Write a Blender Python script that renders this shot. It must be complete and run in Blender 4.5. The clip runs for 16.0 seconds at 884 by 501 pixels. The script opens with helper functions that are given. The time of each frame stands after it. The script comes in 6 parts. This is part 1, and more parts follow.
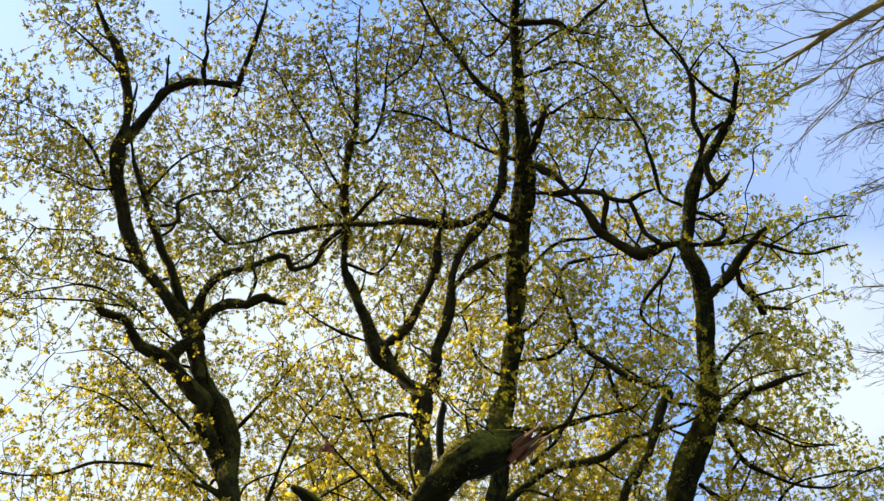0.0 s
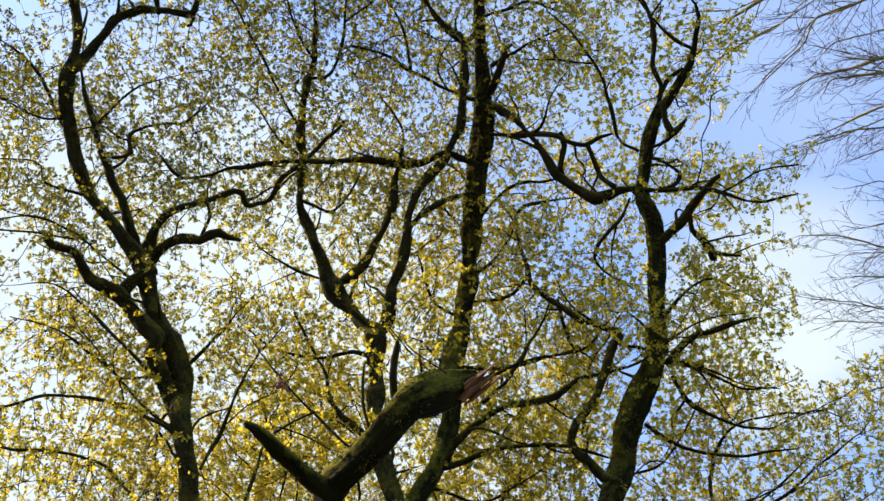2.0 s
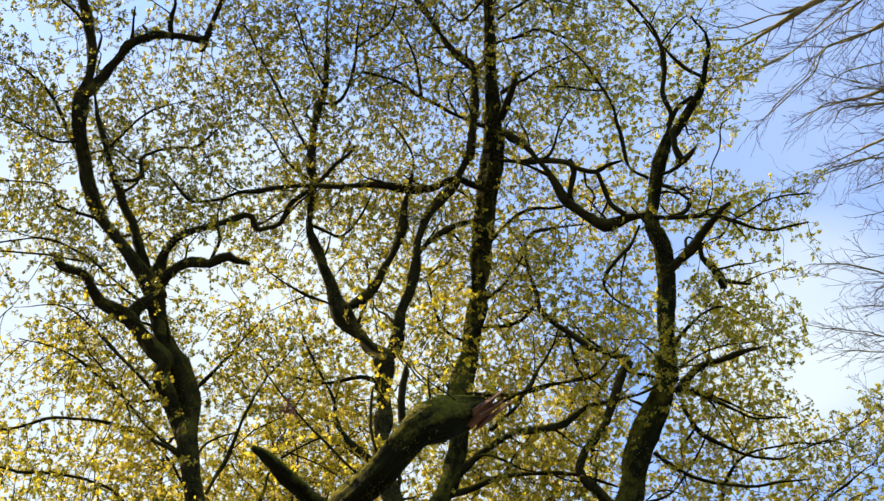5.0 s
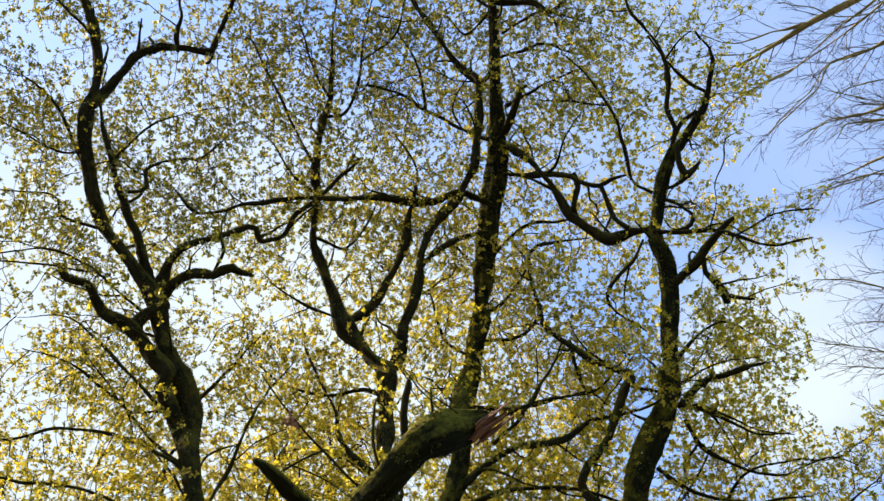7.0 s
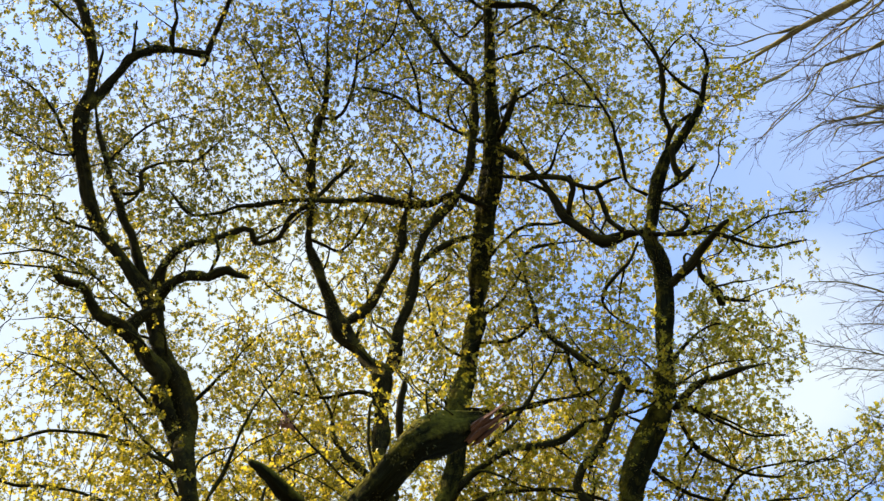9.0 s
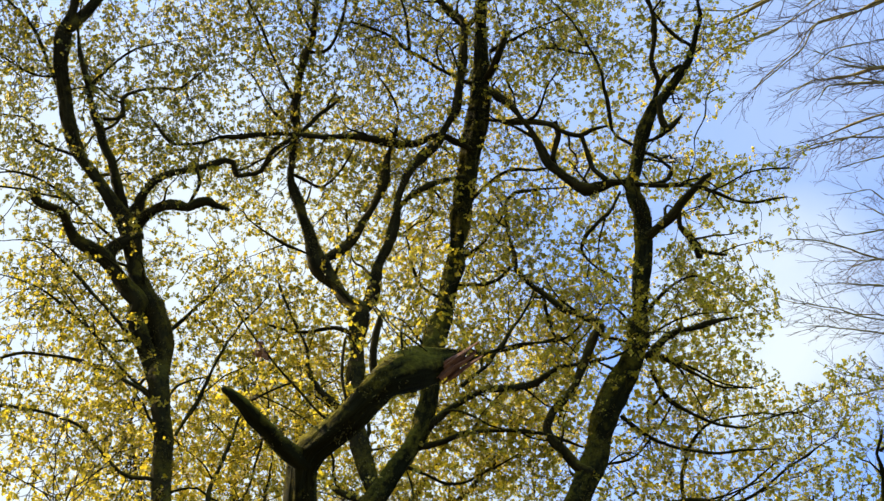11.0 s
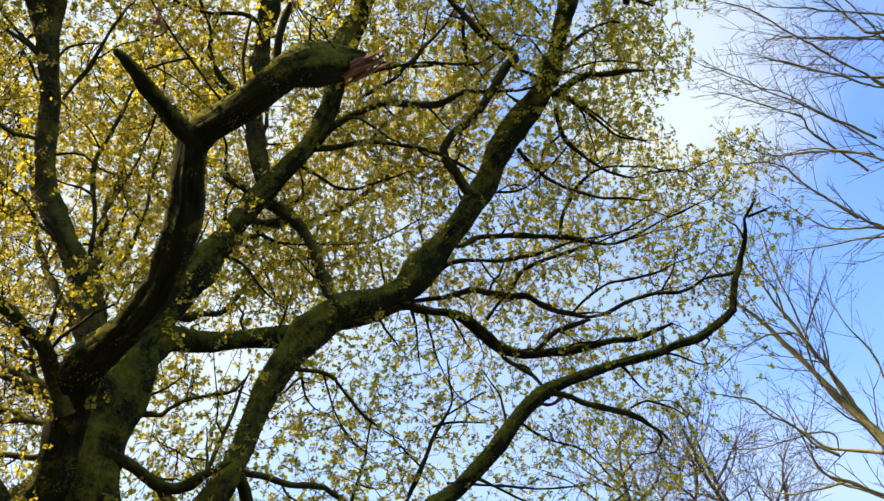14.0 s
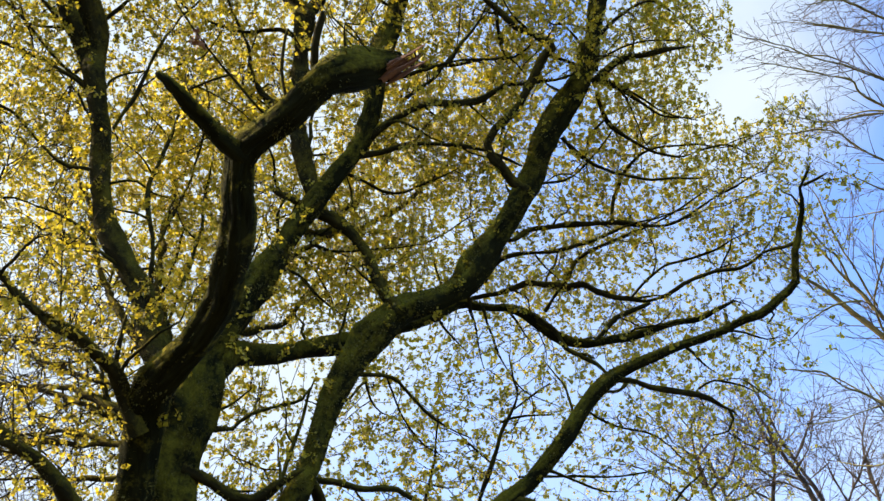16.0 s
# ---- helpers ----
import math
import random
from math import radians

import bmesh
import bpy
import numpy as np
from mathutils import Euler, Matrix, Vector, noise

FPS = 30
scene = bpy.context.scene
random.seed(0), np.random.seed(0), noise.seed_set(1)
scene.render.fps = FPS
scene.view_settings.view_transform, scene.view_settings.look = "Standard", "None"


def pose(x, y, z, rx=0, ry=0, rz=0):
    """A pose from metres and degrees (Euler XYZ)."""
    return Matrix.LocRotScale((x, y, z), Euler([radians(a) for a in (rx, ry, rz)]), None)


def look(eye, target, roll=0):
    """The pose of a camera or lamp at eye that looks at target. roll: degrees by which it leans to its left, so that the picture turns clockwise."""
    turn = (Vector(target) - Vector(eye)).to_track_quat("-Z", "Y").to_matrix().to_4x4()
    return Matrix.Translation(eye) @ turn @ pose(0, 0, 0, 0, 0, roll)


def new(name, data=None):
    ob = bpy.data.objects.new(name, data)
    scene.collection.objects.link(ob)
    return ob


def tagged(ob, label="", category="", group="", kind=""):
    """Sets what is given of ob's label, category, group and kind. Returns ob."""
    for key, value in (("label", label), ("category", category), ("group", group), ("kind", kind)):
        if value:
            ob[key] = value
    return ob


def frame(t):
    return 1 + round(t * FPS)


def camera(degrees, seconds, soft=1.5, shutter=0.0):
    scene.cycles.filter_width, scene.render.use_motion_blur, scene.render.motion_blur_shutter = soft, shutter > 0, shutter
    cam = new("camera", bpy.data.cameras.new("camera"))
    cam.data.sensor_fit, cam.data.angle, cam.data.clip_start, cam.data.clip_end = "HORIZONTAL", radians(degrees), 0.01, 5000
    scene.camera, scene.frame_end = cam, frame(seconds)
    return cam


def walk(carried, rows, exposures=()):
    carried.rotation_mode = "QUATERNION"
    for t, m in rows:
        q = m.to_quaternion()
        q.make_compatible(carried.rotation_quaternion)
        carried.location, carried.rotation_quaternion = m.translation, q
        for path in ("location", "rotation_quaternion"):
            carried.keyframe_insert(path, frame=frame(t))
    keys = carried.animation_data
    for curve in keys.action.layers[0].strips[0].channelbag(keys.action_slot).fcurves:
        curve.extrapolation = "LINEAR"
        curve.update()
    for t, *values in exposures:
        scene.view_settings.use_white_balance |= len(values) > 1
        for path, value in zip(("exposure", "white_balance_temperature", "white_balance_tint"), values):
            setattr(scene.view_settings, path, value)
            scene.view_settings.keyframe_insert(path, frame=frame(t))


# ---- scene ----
cam = camera(51.65, 16.0, soft=1.5)
walk(cam, [
    (0, pose(0.017, 0.009, 1.588, 151.318, -0.436, 10.579)),
    (0.5, pose(0.022, 0.015, 1.587, 149.484, 0.167, 7.651)),
    (1, pose(0.012, 0.013, 1.587, 147.895, 0.968, 5.455)),
    (1.5, pose(0.008, 0.005, 1.597, 147.329, 0.691, 6.853)),
    (2, pose(0.011, 0.001, 1.599, 147.480, 1.302, 8.062)),
    (2.5, pose(0.014, -0.000, 1.599, 147.928, 1.324, 7.566)),
    (3, pose(0.016, -0.003, 1.603, 149.521, 1.032, 8.241)),
    (3.5, pose(0.012, -0.002, 1.604, 150.148, 1.067, 8.285)),
    (4, pose(0.003, 0.004, 1.598, 149.293, 1.115, 7.898)),
    (4.2, pose(0.003, 0.004, 1.598, 149.070, 0.570, 7.860)),
    (6.5, pose(0.003, 0.001, 1.605, 149.488, 0.634, 8.132)),
    (7, pose(-0.000, -0.000, 1.600, 149.891, 0.230, 7.704)),
    (7.5, pose(-0.006, -0.005, 1.595, 150.336, 0.700, 6.990)),
    (8, pose(-0.004, -0.005, 1.597, 149.813, 0.221, 7.063)),
    (10.3, pose(0.004, 0.026, 1.575, 150.418, 0.860, 8.282)),
    (10.5, pose(0.006, 0.031, 1.573, 150.200, 0.787, 7.954)),
    (11, pose(0.014, 0.046, 1.563, 146.590, 0.069, 4.797)),
    (11.5, pose(0.014, 0.065, 1.562, 142.581, -0.256, 1.566)),
    (12, pose(0.010, 0.074, 1.582, 140.835, 0.209, 1.328)),
    (12.5, pose(0.006, 0.077, 1.576, 138.704, -0.117, 0.258)),
    (13, pose(0.018, 0.093, 1.568, 135.238, -0.092, -2.498)),
    (13.5, pose(0.021, 0.128, 1.561, 131.472, -1.100, -4.333)),
    (14, pose(0.032, 0.166, 1.555, 129.397, -1.482, -5.716)),
    (14.5, pose(0.044, 0.170, 1.552, 129.189, -1.487, -6.187)),
    (15, pose(0.061, 0.196, 1.539, 128.132, -0.968, -5.530)),
    (15.5, pose(0.055, 0.197, 1.524, 129.864, 0.107, -2.280)),
    (16, pose(0.055, 0.190, 1.506, 129.463, 0.015, -0.059)),
], [(0.0, 1.85), (16.0, 1.85)])

# ---- light ----
SUN_AZIMUTH, SUN_HEIGHT = -92.0, 38.0  # degrees to the right of +y, degrees up
world = bpy.data.worlds.new("sky")
scene.world = world
world.use_nodes = True
wn, wl = world.node_tree.nodes, world.node_tree.links
wn.clear()
sky = wn.new("ShaderNodeTexSky")
sky.sky_type, sky.sun_disc = "NISHITA", False
sky.sun_elevation, sky.sun_rotation = radians(SUN_HEIGHT), radians(SUN_AZIMUTH)
sky.air_density, sky.dust_density, sky.ozone_density = 1.0, 0.3, 3.0
way = wn.new("ShaderNodeTexCoord").outputs["Generated"]


def facing(direction, low, high, most):
    """How near the sky lies to a direction: 0 at the cosine low, most at the cosine high."""
    dot = wn.new("ShaderNodeVectorMath")
    dot.operation = "DOT_PRODUCT"
    dot.inputs[1].default_value = direction
    wl.new(way, dot.inputs[0])
    soft = wn.new("ShaderNodeMapRange")
    soft.interpolation_type = "SMOOTHSTEP"
    soft.inputs["From Min"].default_value, soft.inputs["From Max"].default_value, soft.inputs["To Max"].default_value = low, high, most
    wl.new(dot.outputs["Value"], soft.inputs["Value"])
    return soft.outputs["Result"]


def reckon(kind, a, b):
    m = wn.new("ShaderNodeMath")
    m.operation = kind
    for q, value in enumerate((a, b)):
        if isinstance(value, (int, float)):
            m.inputs[q].default_value = value
        else:
            wl.new(value, m.inputs[q])
    return m.outputs["Value"]


toward = Vector((math.sin(radians(SUN_AZIMUTH)) * math.cos(radians(SUN_HEIGHT)),
                 math.cos(radians(SUN_AZIMUTH)) * math.cos(radians(SUN_HEIGHT)), math.sin(radians(SUN_HEIGHT))))
veil = wn.new("ShaderNodeTexNoise")
veil.inputs["Scale"].default_value, veil.inputs["Detail"].default_value = 3.0, 7.0
veil.inputs["Roughness"].default_value, veil.inputs["Distortion"].default_value = 0.5, 0.5
wl.new(way, veil.inputs["Vector"])
thin = wn.new("ShaderNodeMapRange")
thin.inputs["From Min"].default_value, thin.inputs["From Max"].default_value = 0.32, 0.75
thin.inputs["To Max"].default_value = 0.24
wl.new(veil.outputs["Fac"], thin.inputs["Value"])
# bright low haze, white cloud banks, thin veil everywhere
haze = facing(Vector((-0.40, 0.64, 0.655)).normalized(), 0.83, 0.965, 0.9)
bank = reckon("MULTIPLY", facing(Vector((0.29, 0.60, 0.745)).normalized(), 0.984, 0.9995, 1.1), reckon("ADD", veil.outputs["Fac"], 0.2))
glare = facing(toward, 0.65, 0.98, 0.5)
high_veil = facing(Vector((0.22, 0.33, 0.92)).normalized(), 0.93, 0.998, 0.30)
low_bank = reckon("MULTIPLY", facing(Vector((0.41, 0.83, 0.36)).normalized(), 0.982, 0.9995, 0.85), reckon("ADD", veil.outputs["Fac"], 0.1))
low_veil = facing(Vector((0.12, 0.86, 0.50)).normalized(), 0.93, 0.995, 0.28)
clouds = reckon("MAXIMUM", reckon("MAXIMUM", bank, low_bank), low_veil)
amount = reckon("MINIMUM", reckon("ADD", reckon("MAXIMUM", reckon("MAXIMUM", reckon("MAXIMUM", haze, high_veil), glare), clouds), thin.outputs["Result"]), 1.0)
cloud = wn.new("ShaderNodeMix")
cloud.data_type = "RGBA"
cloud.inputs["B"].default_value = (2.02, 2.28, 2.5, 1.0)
shine = wn.new("ShaderNodeBackground")
shine.inputs["Strength"].default_value = 0.122
out = wn.new("ShaderNodeOutputWorld")
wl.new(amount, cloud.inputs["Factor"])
deep = wn.new("ShaderNodeMix")
deep.data_type, deep.blend_type = "RGBA", "MULTIPLY"
deep.inputs["Factor"].default_value, deep.inputs["B"].default_value = 1.0, (0.75, 0.89, 1.14, 1.0)
wl.new(sky.outputs["Color"], deep.inputs["A"])
wl.new(deep.outputs["Result"], cloud.inputs["A"])
wl.new(cloud.outputs["Result"], shine.inputs["Color"])
wl.new(shine.outputs["Background"], out.inputs["Surface"])

sun = new("sun", bpy.data.lights.new("sun", "SUN"))
sun.data.energy, sun.data.angle, sun.data.color = 5.0, radians(0.6), (1.0, 0.82, 0.56)
sun.matrix_world = look(toward * 60, (0, 0, 0))


# ---- materials ----
def material(name):
    m = bpy.data.materials.new(name)
    m.use_nodes = True
    m.node_tree.nodes.clear()
    return m, m.node_tree.nodes, m.node_tree.links


def noise_node(n, l, scale, detail, vector, rough=0.6):
    t = n.new("ShaderNodeTexNoise")
    t.inputs["Scale"].default_value, t.inputs["Detail"].default_value, t.inputs["Roughness"].default_value = scale, detail, rough
    l.new(vector, t.inputs["Vector"])
    return t.outputs["Fac"]


def ramp_node(n, l, factor, *stops):
    r = n.new("ShaderNodeValToRGB")
    while len(r.color_ramp.elements) < len(stops):
        r.color_ramp.elements.new(0.5)
    for e, (at, colour) in zip(r.color_ramp.elements, stops):
        e.position, e.color = at, (*colour, 1.0)
    l.new(factor, r.inputs["Fac"])
    return r.outputs["Color"]


def blend(n, l, factor, a, b):
    m = n.new("ShaderNodeMix")
    m.data_type = "RGBA"
    l.new(factor, m.inputs["Factor"])
    l.new(a, m.inputs["A"])
    l.new(b, m.inputs["B"])
    return m.outputs["Result"]


def bark_material(name, dark, light, moss, moss_amount, ridge=26.0):
    """Furrowed bark: ridges, plates, lichen patches, and moss that keeps to the upper sides."""
    m, n, l = material(name)
    at = n.new("ShaderNodeTexCoord").outputs["Object"]
    uv = n.new("ShaderNodeUVMap").outputs["UV"]
    squeeze = n.new("ShaderNodeMapping")
    squeeze.inputs["Scale"].default_value = (ridge, 4.2, 1.0)
    l.new(uv, squeeze.inputs["Vector"])
    furrow = noise_node(n, l, 1.0, 3.0, squeeze.outputs["Vector"], 0.5)
    grain = noise_node(n, l, 60.0, 4.0, at)
    blotch = noise_node(n, l, 2.6, 5.0, at)
    base = ramp_node(n, l, furrow, (0.36, dark), (0.66, light))
    stain = ramp_node(n, l, blotch, (0.35, [c * 0.8 for c in dark]), (0.7, [c * 1.15 for c in light]))
    mixed = n.new("ShaderNodeMix")
    mixed.data_type, mixed.inputs["Factor"].default_value = "RGBA", 0.4
    l.new(base, mixed.inputs["A"])
    l.new(stain, mixed.inputs["B"])
    normal = n.new("ShaderNodeSeparateXYZ")
    l.new(n.new("ShaderNodeNewGeometry").outputs["Normal"], normal.inputs["Vector"])
    up = n.new("ShaderNodeMath")
    up.operation = "MULTIPLY_ADD"
    l.new(normal.outputs["Z"], up.inputs[0])
    up.inputs[1].default_value = 0.32
    cushion = n.new("ShaderNodeMath")
    cushion.operation = "MULTIPLY_ADD"
    l.new(noise_node(n, l, 24.0, 6.0, at, 0.7), cushion.inputs[0])
    cushion.inputs[1].default_value = 0.5
    l.new(noise_node(n, l, 4.5, 6.0, at, 0.68), cushion.inputs[2])
    l.new(cushion.outputs["Value"], up.inputs[2])
    grown = n.new("ShaderNodeMapRange")
    grown.inputs["From Min"].default_value, grown.inputs["From Max"].default_value = 0.86 - moss_amount * 0.2, 1.22 - moss_amount * 0.2
    grown.inputs["To Max"].default_value = 0.85
    l.new(up.outputs["Value"], grown.inputs["Value"])
    green = ramp_node(n, l, grain, (0.3, [c * 0.55 for c in moss]), (0.7, moss))
    colour = blend(n, l, grown.outputs["Result"], mixed.outputs["Result"], green)
    height = n.new("ShaderNodeMath")
    height.operation = "MULTIPLY_ADD"
    l.new(grain, height.inputs[0])
    height.inputs[1].default_value = 0.35
    l.new(furrow, height.inputs[2])
    bump = n.new("ShaderNodeBump")
    bump.inputs["Strength"].default_value, bump.inputs["Distance"].default_value = 0.9, 0.026
    l.new(height.outputs["Value"], bump.inputs["Height"])
    b = n.new("ShaderNodeBsdfPrincipled")
    b.inputs["Roughness"].default_value = 0.92
    b.inputs["Specular IOR Level"].default_value = 0.03
    l.new(colour, b.inputs["Base Color"])
    l.new(bump.outputs["Normal"], b.inputs["Normal"])
    l.new(b.outputs["BSDF"], n.new("ShaderNodeOutputMaterial").inputs["Surface"])
    return m


def leaf_material(name, faces, glows, translucent, forward):
    """Thin young leaves: diffuse above, light through them, a little gloss; each leaf has its own tint."""
    m, n, l = material(name)
    geo = n.new("ShaderNodeNewGeometry")
    own = geo.outputs["Random Per Island"]
    place = n.new("ShaderNodeTexCoord").outputs["Object"]
    bough = n.new("ShaderNodeMapRange")
    bough.inputs["From Min"].default_value, bough.inputs["From Max"].default_value = 0.32, 0.68
    bough.inputs["To Min"].default_value, bough.inputs["To Max"].default_value = 0.22, 0.74
    l.new(noise_node(n, l, 1.3, 3.0, place), bough.inputs["Value"])
    patch = bough.outputs["Result"]
    high_shade = n.new("ShaderNodeMapRange")  # shade painted into the tint: high western leaves go greener and duller
    high_shade.inputs["From Min"].default_value, high_shade.inputs["From Max"].default_value = 10.5, 15.0
    high_shade.inputs["To Min"].default_value, high_shade.inputs["To Max"].default_value = 0.10, -0.38
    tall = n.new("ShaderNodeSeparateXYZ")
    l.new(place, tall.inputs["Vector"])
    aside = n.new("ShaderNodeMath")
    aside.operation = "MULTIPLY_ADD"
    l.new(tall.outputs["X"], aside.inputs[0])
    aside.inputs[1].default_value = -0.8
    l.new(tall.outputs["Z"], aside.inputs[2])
    l.new(aside.outputs["Value"], high_shade.inputs["Value"])
    shaded_patch = n.new("ShaderNodeMath")
    l.new(patch, shaded_patch.inputs[0])
    l.new(high_shade.outputs["Result"], shaded_patch.inputs[1])
    patch = shaded_patch.outputs["Value"]
    tint = n.new("ShaderNodeMath")
    tint.operation = "MULTIPLY_ADD"
    l.new(own, tint.inputs[0])
    tint.inputs[1].default_value = 0.62
    l.new(patch, tint.inputs[2])
    half = n.new("ShaderNodeMath")
    half.operation = "MULTIPLY"
    half.inputs[1].default_value = 0.81
    l.new(tint.outputs["Value"], half.inputs[0])
    face = ramp_node(n, l, half.outputs["Value"], *zip((0.36, 0.66, 0.95), faces))
    glow = ramp_node(n, l, half.outputs["Value"], *zip((0.36, 0.66, 0.95), glows))
    d = n.new("ShaderNodeBsdfPrincipled")
    d.inputs["Roughness"].default_value = 0.38
    d.inputs["Specular IOR Level"].default_value = 0.5
    t = n.new("ShaderNodeBsdfTranslucent")
    f = n.new("ShaderNodeBsdfRefraction")  # the part of the light that goes on forwards through the blade
    f.inputs["IOR"].default_value, f.inputs["Roughness"].default_value = 1.08, 0.62
    l.new(face, d.inputs["Base Color"])
    l.new(glow, t.inputs["Color"])
    l.new(glow, f.inputs["Color"])
    through_blade, mix = n.new("ShaderNodeMixShader"), n.new("ShaderNodeMixShader")
    through_blade.inputs["Fac"].default_value, mix.inputs["Fac"].default_value = forward, translucent
    l.new(t.outputs["BSDF"], through_blade.inputs[1])
    l.new(f.outputs["BSDF"], through_blade.inputs[2])
    l.new(d.outputs["BSDF"], mix.inputs[1])
    l.new(through_blade.outputs["Shader"], mix.inputs[2])
    l.new(mix.outputs["Shader"], n.new("ShaderNodeOutputMaterial").inputs["Surface"])
    return m


def plain_material(name, low, high, scale, rough=0.9):
    m, n, l = material(name)
    at = n.new("ShaderNodeTexCoord").outputs["Object"]
    coarse, fine = noise_node(n, l, scale, 6.0, at), noise_node(n, l, scale * 14, 4.0, at)
    both = n.new("ShaderNodeMath")
    both.operation = "MULTIPLY_ADD"
    l.new(fine, both.inputs[0])
    both.inputs[1].default_value = 0.5
    l.new(coarse, both.inputs[2])
    bump = n.new("ShaderNodeBump")
    bump.inputs["Strength"].default_value, bump.inputs["Distance"].default_value = 0.6, 0.02
    l.new(both.outputs["Value"], bump.inputs["Height"])
    b = n.new("ShaderNodeBsdfPrincipled")
    b.inputs["Roughness"].default_value = rough
    l.new(ramp_node(n, l, both.outputs["Value"], (0.5, low), (1.0, high)), b.inputs["Base Color"])
    l.new(bump.outputs["Normal"], b.inputs["Normal"])
    l.new(b.outputs["BSDF"], n.new("ShaderNodeOutputMaterial").inputs["Surface"])
    return m


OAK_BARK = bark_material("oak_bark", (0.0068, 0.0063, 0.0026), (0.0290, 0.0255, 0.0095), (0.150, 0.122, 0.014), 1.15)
# oak bark with more moss, and shade put into a darker base
SHADED_MOSSY_BARK = bark_material("shaded_mossy_oak_bark", (0.0045, 0.0047, 0.0019), (0.0150, 0.0158, 0.0055), (0.17, 0.146, 0.014), 1.32)
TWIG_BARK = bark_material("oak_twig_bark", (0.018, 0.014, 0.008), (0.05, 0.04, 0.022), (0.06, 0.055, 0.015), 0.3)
PALE_BARK = bark_material("pale_bark", (0.10, 0.085, 0.04), (0.27, 0.23, 0.11), (0.34, 0.31, 0.07), 1.1)
PALE_TWIG = bark_material("pale_twig_bark", (0.045, 0.035, 0.028), (0.10, 0.082, 0.066), (0.10, 0.09, 0.04), 0.1)
TORN_WOOD = plain_material("torn_heartwood", (0.045, 0.017, 0.007), (0.19, 0.078, 0.030), 14.0)
DEAD_LEAF = plain_material("dry_leaf", (0.10, 0.045, 0.02), (0.26, 0.13, 0.06), 9.0)
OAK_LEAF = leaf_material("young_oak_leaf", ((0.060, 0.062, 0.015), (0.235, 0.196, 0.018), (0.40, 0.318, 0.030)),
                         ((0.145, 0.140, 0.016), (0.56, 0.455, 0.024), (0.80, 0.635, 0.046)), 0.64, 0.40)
MOSS = plain_material("tree_moss", (0.035, 0.034, 0.005), (0.13, 0.11, 0.012), 5.0, 1.0)
GROUND = plain_material("leaf_litter_and_grass", (0.025, 0.03, 0.012), (0.09, 0.07, 0.035), 1.3)


# ---- building ----
def mesh_object(name, verts, faces, mat, parent=None, uvs=None, smooth=True):
    """One mesh object from arrays; faces all have the same number of corners."""
    verts, faces = np.asarray(verts, np.float32), np.asarray(faces, np.int32)
    me = bpy.data.meshes.new(name)
    k = faces.shape[1]
    me.vertices.add(len(verts))
    me.vertices.foreach_set("co", verts.ravel())
    me.loops.add(faces.size)
    me.loops.foreach_set("vertex_index", faces.ravel())
    me.polygons.add(len(faces))
    me.polygons.foreach_set("loop_start", np.arange(0, faces.size, k, dtype=np.int32))
    me.polygons.foreach_set("loop_total", np.full(len(faces), k, dtype=np.int32))
    me.polygons.foreach_set("use_smooth", np.full(len(faces), smooth))
    if uvs is not None:
        layer = me.uv_layers.new(name="UVMap")
        layer.data.foreach_set("uv", np.asarray(uvs, np.float32)[faces.ravel()].ravel())
    me.update(calc_edges=True)
    me.validate()
    me.materials.append(mat)
    ob = new(name, me)
    ob.parent = parent
    return ob


def glide(points, step):
    """A smooth line through the points (x, y, z, radius), at about even steps."""
    p = np.asarray(points, float)
    p = np.vstack([2 * p[0] - p[1], p, 2 * p[-1] - p[-2]])
    rows = []
    for a, b, c, d in zip(p, p[1:], p[2:], p[3:]):
        count = max(1, int(np.linalg.norm(c[:3] - b[:3]) / step))
        u = np.arange(count)[:, None] / count
        rows.append(0.5 * (2 * b + (c - a) * u + (2 * a - 5 * b + 4 * c - d) * u**2 + (3 * b - a - 3 * c + d) * u**3))
    line = np.vstack([*rows, p[-2:-1]])
    line[:, 3] = line[:, 3].clip(0.003)
    return line


